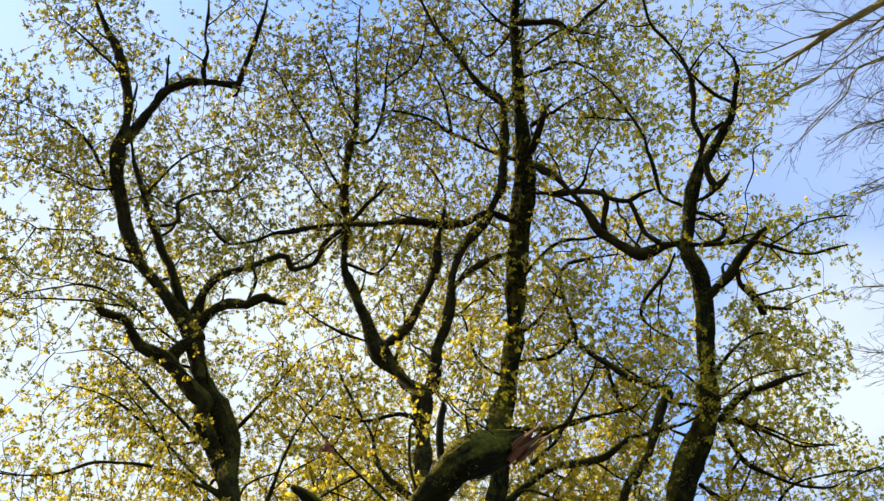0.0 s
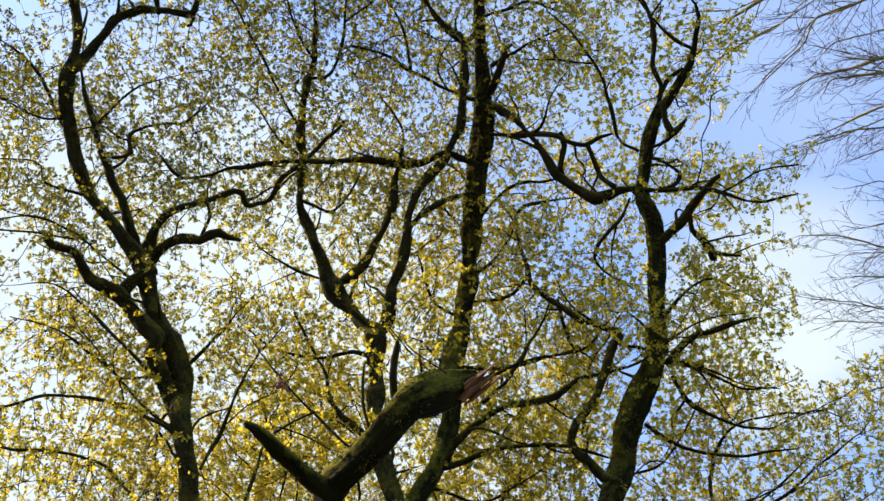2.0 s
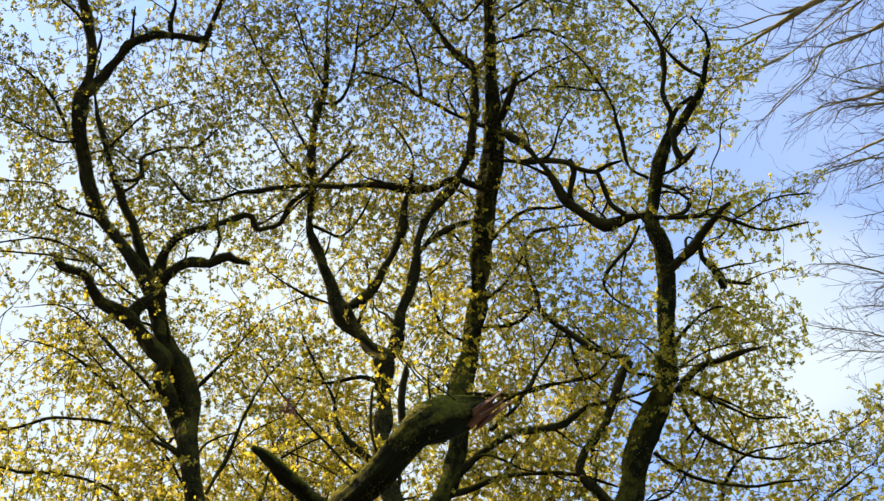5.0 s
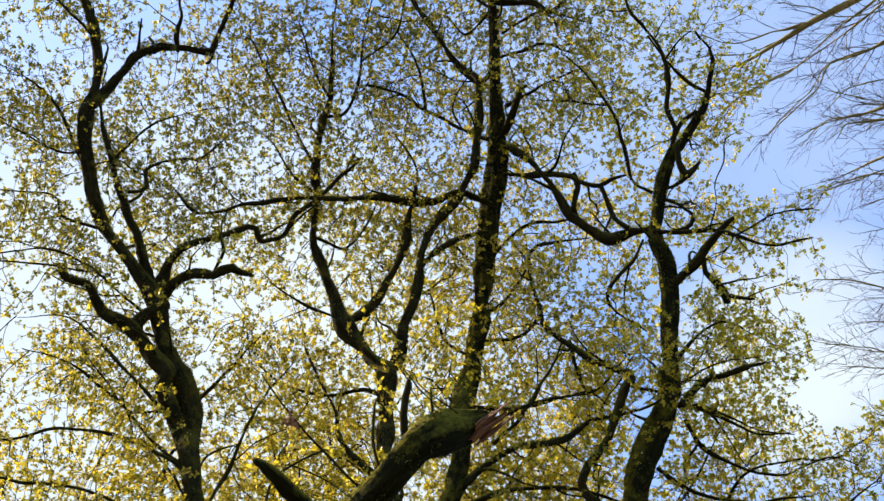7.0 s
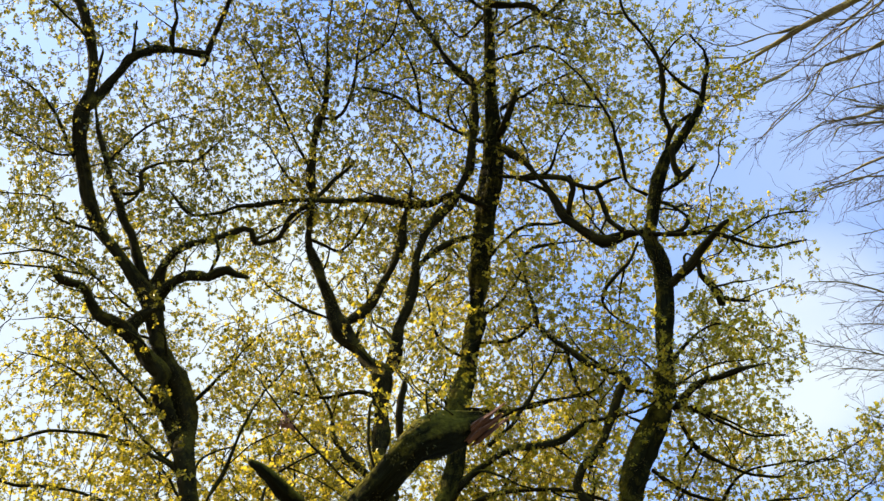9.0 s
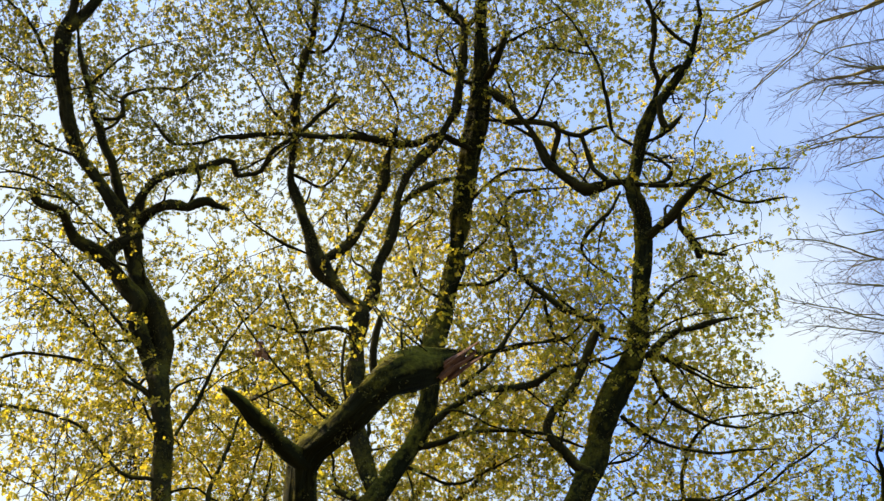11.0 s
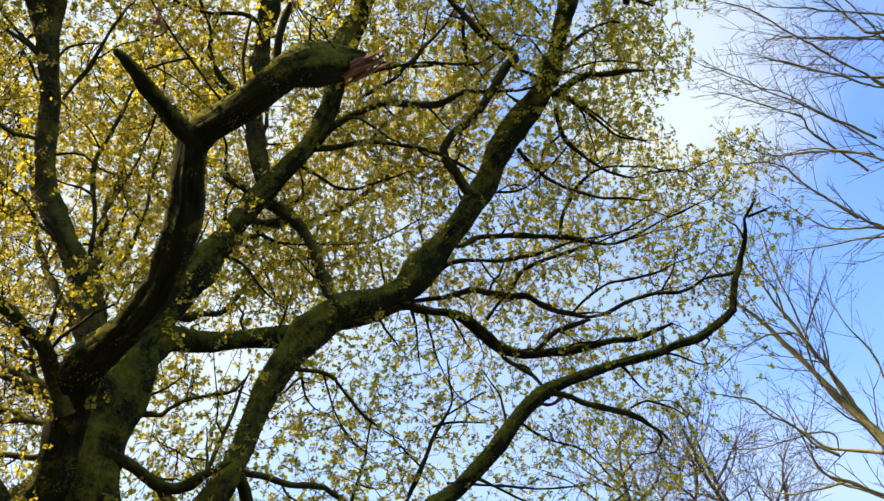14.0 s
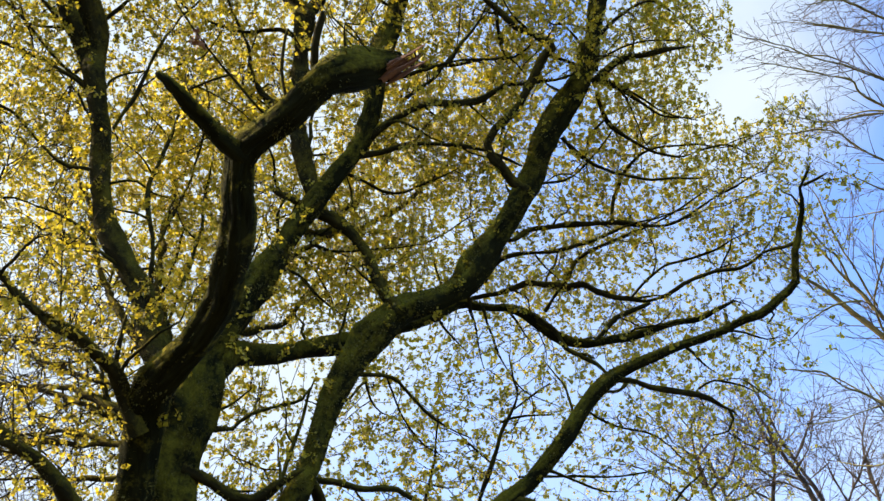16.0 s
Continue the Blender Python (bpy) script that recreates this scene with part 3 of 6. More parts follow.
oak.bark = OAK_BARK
grow(oak, "branch", 0, 0.40, [(-0.80, 4.28, 6.41, 0.033), (-0.82, 4.21, 6.48, 0.026), (-0.82, 4.13, 6.57, 0.024), (-0.81, 4.07, 6.66, 0.024), (-0.78, 4.02, 6.71, 0.020), (-0.76, 3.98, 6.74, 0.012)])
# the outer end is added out of view, to shade the snapped limb
grow(oak, "branch", 350, 0.50, [(-2.40, 6.84, 5.04, 0.093), (-2.46, 6.72, 5.20, 0.071), (-2.53, 6.60, 5.34, 0.060), (-2.56, 6.37, 5.38, 0.057), (-2.64, 6.18, 5.38, 0.051), (-2.71, 5.97, 5.40, 0.046), (-2.91, 5.71, 5.43, 0.040), (-3.07, 5.31, 5.48, 0.034), (-3.25, 4.92, 5.63, 0.027), (-3.62, 4.40, 5.87, 0.021), (-4.17, 4.01, 6.08, 0.015), (-4.73, 3.74, 6.25, 0.006)])
grow(oak, "branch", 0, 0.40, [(-2.58, 6.47, 5.49, 0.024), (-2.56, 6.37, 5.66, 0.022), (-2.54, 6.31, 5.75, 0.018), (-2.52, 6.26, 5.84, 0.009)])
oak.bark = SHADED_MOSSY_BARK
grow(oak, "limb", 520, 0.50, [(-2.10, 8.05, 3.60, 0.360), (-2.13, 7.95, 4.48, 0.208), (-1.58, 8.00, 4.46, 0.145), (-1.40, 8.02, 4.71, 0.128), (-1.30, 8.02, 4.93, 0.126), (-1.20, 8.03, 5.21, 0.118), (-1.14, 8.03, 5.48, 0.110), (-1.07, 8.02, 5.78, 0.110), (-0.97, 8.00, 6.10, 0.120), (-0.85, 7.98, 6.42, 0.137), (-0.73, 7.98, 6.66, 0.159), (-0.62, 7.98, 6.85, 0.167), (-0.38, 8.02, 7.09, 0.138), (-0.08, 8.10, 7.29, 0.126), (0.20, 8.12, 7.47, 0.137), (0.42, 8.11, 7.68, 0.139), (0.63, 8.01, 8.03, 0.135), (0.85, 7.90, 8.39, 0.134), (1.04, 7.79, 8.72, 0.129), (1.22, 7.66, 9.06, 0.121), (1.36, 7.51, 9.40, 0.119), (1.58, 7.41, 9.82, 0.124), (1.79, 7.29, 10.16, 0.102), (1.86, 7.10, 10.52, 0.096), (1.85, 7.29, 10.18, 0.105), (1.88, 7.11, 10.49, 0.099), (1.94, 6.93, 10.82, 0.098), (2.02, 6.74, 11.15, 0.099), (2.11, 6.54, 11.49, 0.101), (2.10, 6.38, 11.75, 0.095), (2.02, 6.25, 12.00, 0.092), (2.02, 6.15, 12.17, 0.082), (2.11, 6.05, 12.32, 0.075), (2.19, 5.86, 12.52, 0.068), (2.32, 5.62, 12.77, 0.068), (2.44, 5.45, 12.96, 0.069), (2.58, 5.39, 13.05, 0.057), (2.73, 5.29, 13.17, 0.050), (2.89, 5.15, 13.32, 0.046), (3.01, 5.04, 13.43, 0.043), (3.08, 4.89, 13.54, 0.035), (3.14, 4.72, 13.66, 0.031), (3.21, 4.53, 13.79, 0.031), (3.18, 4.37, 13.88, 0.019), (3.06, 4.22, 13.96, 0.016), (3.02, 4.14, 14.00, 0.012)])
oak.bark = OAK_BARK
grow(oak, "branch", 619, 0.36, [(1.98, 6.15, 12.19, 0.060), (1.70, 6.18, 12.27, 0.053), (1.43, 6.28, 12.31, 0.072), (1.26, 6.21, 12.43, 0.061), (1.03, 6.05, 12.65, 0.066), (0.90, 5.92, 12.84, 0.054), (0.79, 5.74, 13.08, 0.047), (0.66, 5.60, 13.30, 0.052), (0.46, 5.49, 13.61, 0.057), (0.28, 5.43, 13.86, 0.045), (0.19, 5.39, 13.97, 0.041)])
grow(oak, "branch", 442, 0.36, [(0.10, 5.75, 13.60, 0.041), (0.61, 5.64, 13.25, 0.040), (1.03, 5.61, 13.07, 0.043), (1.20, 5.68, 12.95, 0.035), (1.45, 5.73, 12.84, 0.031), (1.61, 5.67, 12.85, 0.023), (1.81, 5.64, 12.86, 0.015)])
grow(oak, "branch", 354, 0.32, [(1.45, 5.72, 12.82, 0.031), (1.50, 5.93, 12.58, 0.030), (1.56, 6.05, 12.40, 0.034), (1.70, 6.13, 12.24, 0.034)])
grow(oak, "branch", 177, 0.25, [(2.14, 6.54, 11.44, 0.065), (2.29, 6.40, 11.49, 0.061), (2.44, 6.27, 11.54, 0.064), (2.62, 6.10, 11.60, 0.050), (2.75, 5.97, 11.64, 0.039), (2.86, 5.86, 11.67, 0.032), (2.95, 5.81, 11.68, 0.025)])
grow(oak, "branch", 156, 0.30, [(2.53, 6.20, 11.55, 0.028), (2.54, 6.43, 11.41, 0.032), (2.65, 6.55, 11.31, 0.039), (2.73, 6.66, 11.21, 0.042), (2.74, 6.76, 11.14, 0.032)])
grow(oak, "branch", 156, 0.30, [(2.69, 6.62, 11.24, 0.032), (2.81, 6.66, 11.18, 0.028), (3.05, 6.67, 11.10, 0.014)])
grow(oak, "branch", 133, 0.22, [(2.21, 5.88, 12.52, 0.034), (2.35, 5.90, 12.42, 0.034), (2.48, 5.97, 12.30, 0.030), (2.57, 6.04, 12.25, 0.033), (2.52, 6.13, 12.14, 0.030), (2.35, 6.16, 12.07, 0.026), (2.05, 6.14, 12.06, 0.022)])
grow(oak, "branch", 88, 0.22, [(2.51, 5.33, 12.94, 0.046), (2.54, 5.47, 12.73, 0.041), (2.59, 5.58, 12.62, 0.049), (2.53, 5.69, 12.55, 0.037), (2.42, 5.75, 12.55, 0.026), (2.25, 5.79, 12.56, 0.023)])
grow(oak, "branch", 530, 0.20, [(2.02, 6.12, 12.08, 0.030), (2.36, 6.10, 11.95, 0.029), (2.69, 6.06, 11.84, 0.025), (3.01, 6.13, 11.71, 0.025), (3.26, 6.19, 11.59, 0.021), (3.49, 6.18, 11.53, 0.018), (3.62, 6.15, 11.51, 0.014), (3.86, 6.13, 11.51, 0.007)])
grow(oak, "branch", 442, 0.16, [(2.94, 6.11, 11.70, 0.014), (3.22, 5.99, 11.71, 0.011), (3.40, 5.90, 11.72, 0.011), (3.62, 5.83, 11.68, 0.011), (3.89, 5.79, 11.61, 0.007)])
grow(oak, "branch", 0, 0.07, [(2.69, 6.04, 11.85, 0.013), (2.83, 5.74, 12.10, 0.010), (2.84, 5.54, 12.21, 0.010), (2.96, 5.32, 12.29, 0.010), (3.00, 5.09, 12.39, 0.008), (3.23, 4.96, 12.38, 0.005)])
grow(oak, "branch", 221, 0.25, [(2.48, 5.41, 13.06, 0.035), (2.56, 5.21, 13.23, 0.035), (2.50, 5.00, 13.41, 0.031), (2.54, 4.72, 13.61, 0.027), (2.53, 4.49, 13.76, 0.027), (2.47, 4.25, 13.94, 0.023), (2.32, 4.01, 14.11, 0.023), (2.15, 3.80, 14.25, 0.020), (2.06, 3.32, 14.52, 0.011)])
grow(oak, "branch", 0, 0.22, [(3.10, 4.90, 13.57, 0.025), (2.88, 4.75, 13.69, 0.022), (2.61, 4.46, 13.85, 0.019), (2.38, 4.12, 14.02, 0.014)])
grow(oak, "branch", 0, 0.22, [(2.55, 4.41, 13.78, 0.014), (2.78, 4.20, 13.91, 0.011), (2.93, 4.10, 13.91, 0.008)])
grow(oak, "branch", 0, 0.14, [(2.49, 5.34, 13.13, 0.033), (2.67, 5.12, 13.24, 0.024), (2.84, 5.00, 13.26, 0.016)])
grow(oak, "branch", 619, 0.25, [(2.11, 5.81, 12.58, 0.024), (1.87, 5.64, 12.71, 0.022), (1.81, 5.25, 13.02, 0.022), (1.68, 4.82, 13.34, 0.019), (1.48, 4.48, 13.61, 0.014), (1.19, 4.20, 13.95, 0.008)])
grow(oak, "branch", 619, 0.29, [(1.66, 4.80, 13.35, 0.016), (1.18, 4.75, 13.54, 0.014), (0.81, 4.73, 13.68, 0.008)])
grow(oak, "branch", 619, 0.29, [(1.87, 6.21, 12.05, 0.023), (1.72, 6.36, 11.87, 0.023), (1.45, 6.50, 11.70, 0.021), (1.28, 6.63, 11.52, 0.018), (1.35, 6.80, 11.40, 0.015), (1.74, 7.05, 11.15, 0.010)])
grow(oak, "branch", 1061, 0.29, [(1.89, 7.41, 10.06, 0.047), (2.14, 7.23, 10.15, 0.040), (2.50, 7.16, 10.25, 0.030), (2.82, 7.10, 10.33, 0.022), (3.08, 7.10, 10.38, 0.010)])
grow(oak, "branch", 796, 0.25, [(1.90, 7.36, 10.10, 0.033), (2.29, 7.44, 9.93, 0.028), (2.59, 7.60, 9.84, 0.021), (2.76, 7.64, 9.74, 0.014), (3.12, 7.67, 9.73, 0.007)])
grow(oak, "branch", 1061, 0.32, [(1.97, 7.09, 10.57, 0.029), (2.27, 6.99, 10.83, 0.022), (2.62, 6.87, 10.96, 0.018), (2.89, 6.97, 10.93, 0.010)])
grow(oak, "branch", 1061, 0.32, [(1.91, 7.44, 9.89, 0.033), (2.13, 7.76, 9.67, 0.028), (2.51, 7.94, 9.53, 0.021), (3.03, 8.08, 9.50, 0.014), (3.53, 7.95, 9.57, 0.010), (3.88, 8.13, 9.52, 0.005)])
grow(oak, "branch", 1061, 0.32, [(1.49, 7.72, 9.44, 0.032), (1.88, 8.02, 9.33, 0.023), (2.51, 8.21, 9.25, 0.018), (3.22, 8.23, 9.27, 0.011)])
grow(oak, "limb", 832, 0.50, [(1.04, 7.75, 8.60, 0.057), (0.90, 7.71, 8.67, 0.051), (0.76, 7.63, 8.82, 0.045), (0.66, 7.57, 8.95, 0.042), (0.64, 7.53, 9.03, 0.045), (0.73, 7.42, 9.20, 0.045), (0.88, 7.31, 9.42, 0.045), (1.03, 7.17, 9.67, 0.046), (1.18, 7.04, 9.89, 0.046), (1.29, 6.93, 10.05, 0.046), (1.33, 6.96, 10.03, 0.040), (1.35, 6.91, 10.11, 0.040), (1.32, 6.87, 10.18, 0.040), (1.21, 6.91, 10.30, 0.037), (1.10, 6.93, 10.46, 0.034), (0.95, 6.97, 10.61, 0.031), (0.80, 6.95, 10.80, 0.032), (0.65, 6.93, 11.00, 0.032), (0.53, 6.87, 11.14, 0.032), (0.44, 6.82, 11.26, 0.029), (0.40, 6.73, 11.40, 0.029), (0.39, 6.61, 11.56, 0.026), (0.37, 6.47, 11.75, 0.026), (0.37, 6.33, 11.96, 0.022), (0.40, 6.24, 12.15, 0.023), (0.49, 6.20, 12.23, 0.023), (0.70, 6.21, 12.27, 0.019), (0.95, 6.23, 12.31, 0.015), (1.21, 6.26, 12.34, 0.011)])
grow(oak, "branch", 1040, 0.45, [(0.72, 6.93, 11.00, 0.022), (0.82, 7.29, 10.58, 0.020), (0.98, 7.41, 10.47, 0.014), (1.09, 7.52, 10.37, 0.007)])
grow(oak, "branch", 1040, 0.45, [(0.42, 6.76, 11.38, 0.021), (0.18, 6.92, 11.28, 0.021), (-0.12, 7.02, 11.33, 0.018), (-0.35, 7.02, 11.32, 0.013)])
grow(oak, "limb", 312, 0.40, [(-0.36, 7.90, 7.02, 0.075), (-0.54, 7.87, 7.25, 0.053), (-0.64, 7.83, 7.46, 0.047), (-0.74, 7.77, 7.67, 0.051), (-0.88, 7.71, 7.91, 0.051), (-1.00, 7.64, 8.05, 0.054), (-1.12, 7.61, 8.13, 0.054), (-1.28, 7.63, 8.17, 0.042), (-1.44, 7.61, 8.26, 0.040), (-1.60, 7.58, 8.34, 0.037), (-1.73, 7.56, 8.41, 0.040), (-1.84, 7.55, 8.48, 0.025)])
grow(oak, "branch", 624, 0.40, [(-1.34, 7.63, 8.22, 0.024), (-1.39, 7.53, 8.40, 0.021), (-1.45, 7.41, 8.62, 0.021), (-1.47, 7.34, 8.84, 0.025), (-1.41, 7.29, 8.98, 0.025), (-1.41, 7.25, 9.17, 0.022), (-1.37, 7.21, 9.33, 0.013)])
grow(oak, "branch", 520, 0.40, [(-1.07, 7.61, 8.12, 0.021), (-0.98, 7.63, 8.22, 0.024), (-0.92, 7.63, 8.30, 0.025), (-0.93, 7.60, 8.43, 0.022), (-0.98, 7.49, 8.57, 0.012)])
oak.bark = SHADED_MOSSY_BARK
grow(oak, "limb", 262, 0.40, [(-2.22, 7.59, 5.93, 0.136), (-2.03, 7.74, 6.39, 0.125), (-1.87, 7.94, 6.51, 0.111), (-1.69, 8.11, 6.62, 0.103), (-1.49, 8.24, 6.74, 0.105), (-1.29, 8.35, 6.87, 0.107), (-1.07, 8.44, 6.99, 0.099), (-0.79, 8.55, 7.16, 0.092), (-0.33, 8.76, 7.49, 0.083), (0.24, 8.93, 7.91, 0.070), (0.44, 9.04, 7.95, 0.061), (0.65, 9.15, 7.99, 0.058), (0.94, 9.30, 8.08, 0.059), (1.16, 9.41, 8.02, 0.063), (1.36, 9.53, 7.91, 0.063), (1.54, 9.56, 7.82, 0.063), (1.74, 9.56, 7.77, 0.056), (1.96, 9.57, 7.77, 0.049), (2.17, 9.54, 7.80, 0.049), (2.38, 9.53, 7.82, 0.046), (2.65, 9.47, 7.89, 0.039), (2.93, 9.41, 7.96, 0.035), (3.21, 9.37, 7.98, 0.032), (3.41, 9.30, 8.05, 0.025), (3.65, 9.21, 8.14, 0.014)])
oak.bark = OAK_BARK
grow(oak, "branch", 39, 0.32, [(1.25, 9.38, 7.97, 0.038), (1.44, 9.40, 7.81, 0.034), (1.58, 9.45, 7.62, 0.034), (1.75, 9.43, 7.51, 0.031), (1.92, 9.42, 7.39, 0.030), (1.99, 9.31, 7.17, 0.027), (2.04, 9.24, 7.06, 0.026)])
grow(oak, "branch", 361, 0.32, [(0.27, 9.07, 8.00, 0.044), (0.51, 9.06, 8.08, 0.037), (0.92, 9.09, 8.24, 0.034), (1.13, 9.10, 8.32, 0.038), (1.35, 9.17, 8.32, 0.038), (1.64, 9.21, 8.35, 0.035), (1.81, 9.19, 8.38, 0.035), (2.00, 9.25, 8.31, 0.035), (2.21, 9.29, 8.24, 0.035), (2.43, 9.29, 8.21, 0.032), (2.57, 9.30, 8.19, 0.028), (2.78, 9.25, 8.22, 0.028), (3.04, 9.12, 8.28, 0.028), (3.23, 9.03, 8.32, 0.028), (3.42, 8.93, 8.35, 0.024), (3.67, 8.82, 8.36, 0.024), (3.82, 8.72, 8.40, 0.024), (3.91, 8.64, 8.45, 0.021), (4.02, 8.51, 8.42, 0.020), (4.08, 8.21, 8.22, 0.020)])
grow(oak, "branch", 394, 0.36, [(1.33, 9.32, 8.05, 0.022), (1.58, 9.15, 8.39, 0.022), (1.80, 9.10, 8.74, 0.022), (2.22, 9.00, 8.90, 0.020), (2.78, 8.82, 9.08, 0.015), (3.42, 8.54, 9.38, 0.008)])
grow(oak, "branch", 427, 0.36, [(0.57, 8.75, 8.07, 0.033), (0.84, 8.72, 8.42, 0.026), (1.46, 8.76, 8.58, 0.024), (1.95, 8.70, 8.70, 0.019), (2.43, 8.60, 8.84, 0.014), (3.10, 8.41, 8.96, 0.007)])
grow(oak, "branch", 427, 0.36, [(0.84, 8.20, 8.25, 0.032), (1.29, 8.53, 8.74, 0.034), (2.15, 8.62, 8.89, 0.030), (2.88, 8.68, 8.90, 0.022), (3.43, 8.51, 9.18, 0.015), (4.00, 8.26, 9.40, 0.007)])
grow(oak, "branch", 427, 0.36, [(2.15, 8.62, 8.89, 0.022), (2.22, 8.51, 9.31, 0.020), (2.57, 8.26, 9.70, 0.018), (3.09, 8.23, 9.84, 0.013), (3.60, 8.22, 9.80, 0.008)])
grow(oak, "branch", 328, 0.32, [(2.38, 9.26, 8.19, 0.018), (2.80, 9.10, 8.58, 0.018), (3.38, 9.02, 8.75, 0.013), (4.05, 8.72, 8.95, 0.007)])
oak.bark = SHADED_MOSSY_BARK
grow(oak, "limb", 60, 0.50, [(-2.10, 8.10, 2.90, 0.260), (-1.75, 8.20, 3.35, 0.240), (0.07, 8.61, 4.52, 0.094), (0.55, 8.67, 5.12, 0.080), (0.70, 8.68, 5.30, 0.078), (0.91, 8.70, 5.52, 0.074), (1.14, 8.71, 5.77, 0.075), (1.37, 8.69, 6.04, 0.073), (1.52, 8.66, 6.27, 0.071), (1.68, 8.63, 6.45, 0.069), (1.83, 8.61, 6.60, 0.067), (1.96, 8.59, 6.70, 0.061), (2.18, 8.57, 6.83, 0.052), (2.43, 8.55, 6.95, 0.050), (2.69, 8.52, 7.04, 0.047), (2.95, 8.50, 7.12, 0.047), (3.20, 8.45, 7.21, 0.044), (3.39, 8.40, 7.30, 0.044), (3.59, 8.38, 7.37, 0.044), (3.75, 8.33, 7.48, 0.041), (3.89, 8.28, 7.59, 0.041), (3.97, 8.23, 7.68, 0.042), (3.98, 8.16, 7.83, 0.038), (3.98, 8.04, 7.97, 0.035), (4.04, 7.98, 8.10, 0.032), (4.07, 7.93, 8.22, 0.029), (4.09, 7.79, 8.32, 0.026), (4.08, 7.68, 8.42, 0.022), (4.05, 7.59, 8.51, 0.016), (4.11, 7.47, 8.61, 0.016), (4.14, 7.40, 8.67, 0.010)])
oak.bark = OAK_BARK
grow(oak, "branch", 135, 0.40, [(1.88, 8.59, 6.65, 0.037), (2.11, 8.62, 6.63, 0.027), (2.31, 8.66, 6.58, 0.024), (2.56, 8.71, 6.54, 0.025), (2.82, 8.75, 6.53, 0.028), (2.95, 8.77, 6.49, 0.025), (3.08, 8.82, 6.44, 0.018), (3.17, 8.82, 6.39, 0.015), (3.23, 8.84, 6.32, 0.009)])
grow(oak, "branch", 30, 0.25, [(2.82, 8.70, 6.59, 0.013), (2.99, 8.61, 6.65, 0.010), (3.26, 8.58, 6.55, 0.009), (3.39, 8.58, 6.46, 0.004)])
grow(oak, "branch", 22, 0.15, [(4.08, 7.57, 8.52, 0.016), (4.16, 7.52, 8.54, 0.016), (4.23, 7.47, 8.55, 0.013), (4.31, 7.41, 8.57, 0.006)])
grow(oak, "branch", 105, 0.30, [(3.11, 8.47, 7.20, 0.015), (3.38, 8.50, 7.19, 0.014), (3.65, 8.55, 7.14, 0.009), (3.85, 8.56, 7.17, 0.005)])
grow(oak, "branch", 120, 0.45, [(1.54, 8.69, 6.36, 0.014), (1.96, 8.98, 6.30, 0.013), (2.41, 9.30, 6.38, 0.011), (2.76, 9.70, 6.32, 0.007)])
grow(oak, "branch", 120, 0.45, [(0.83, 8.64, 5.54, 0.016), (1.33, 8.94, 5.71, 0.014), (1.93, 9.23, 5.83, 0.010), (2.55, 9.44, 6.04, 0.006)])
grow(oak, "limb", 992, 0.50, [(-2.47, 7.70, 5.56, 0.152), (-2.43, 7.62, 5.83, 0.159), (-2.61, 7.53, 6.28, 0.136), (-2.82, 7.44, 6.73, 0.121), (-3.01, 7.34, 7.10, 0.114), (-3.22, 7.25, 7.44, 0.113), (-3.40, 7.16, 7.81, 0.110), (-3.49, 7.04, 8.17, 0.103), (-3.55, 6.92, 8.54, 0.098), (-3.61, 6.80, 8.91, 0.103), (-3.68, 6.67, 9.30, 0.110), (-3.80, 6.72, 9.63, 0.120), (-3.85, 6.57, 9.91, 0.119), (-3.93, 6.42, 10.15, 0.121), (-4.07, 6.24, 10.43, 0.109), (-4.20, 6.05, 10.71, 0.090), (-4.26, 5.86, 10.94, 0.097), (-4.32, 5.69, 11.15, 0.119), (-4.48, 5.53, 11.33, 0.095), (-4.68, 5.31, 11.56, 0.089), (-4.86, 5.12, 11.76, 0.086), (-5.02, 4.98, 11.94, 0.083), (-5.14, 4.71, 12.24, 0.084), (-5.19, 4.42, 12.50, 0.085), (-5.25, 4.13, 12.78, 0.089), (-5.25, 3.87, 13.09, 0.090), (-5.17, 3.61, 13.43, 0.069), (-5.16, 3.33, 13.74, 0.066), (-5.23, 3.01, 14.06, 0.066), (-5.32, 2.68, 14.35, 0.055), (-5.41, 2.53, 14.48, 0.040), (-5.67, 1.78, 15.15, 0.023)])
grow(oak, "branch", 602, 0.40, [(-3.84, 6.82, 9.55, 0.097), (-3.96, 6.61, 9.75, 0.088), (-4.07, 6.43, 9.91, 0.092), (-4.14, 6.30, 10.03, 0.083), (-4.07, 6.17, 10.17, 0.093), (-4.21, 6.05, 10.32, 0.093), (-4.35, 5.90, 10.46, 0.081), (-4.44, 5.76, 10.56, 0.091), (-4.59, 5.64, 10.64, 0.081), (-4.73, 5.55, 10.70, 0.064), (-4.82, 5.44, 10.77, 0.054), (-4.86, 5.31, 10.81, 0.047), (-4.92, 5.22, 10.84, 0.040), (-5.02, 5.16, 10.82, 0.040), (-5.12, 5.09, 10.82, 0.040), (-5.16, 5.01, 10.85, 0.037), (-5.17, 4.92, 10.88, 0.027)])
grow(oak, "branch", 242, 0.40, [(-4.52, 5.78, 10.63, 0.068), (-4.44, 5.72, 10.81, 0.068), (-4.36, 5.73, 10.96, 0.076), (-4.25, 5.78, 11.09, 0.077)])
grow(oak, "branch", 481, 0.40, [(-4.29, 5.75, 11.09, 0.084), (-4.15, 5.61, 11.23, 0.063), (-3.98, 5.56, 11.33, 0.056), (-3.82, 5.56, 11.40, 0.064), (-3.65, 5.62, 11.43, 0.057), (-3.52, 5.60, 11.49, 0.057), (-3.42, 5.61, 11.52, 0.050), (-3.32, 5.69, 11.51, 0.032), (-3.18, 5.75, 11.52, 0.018)])
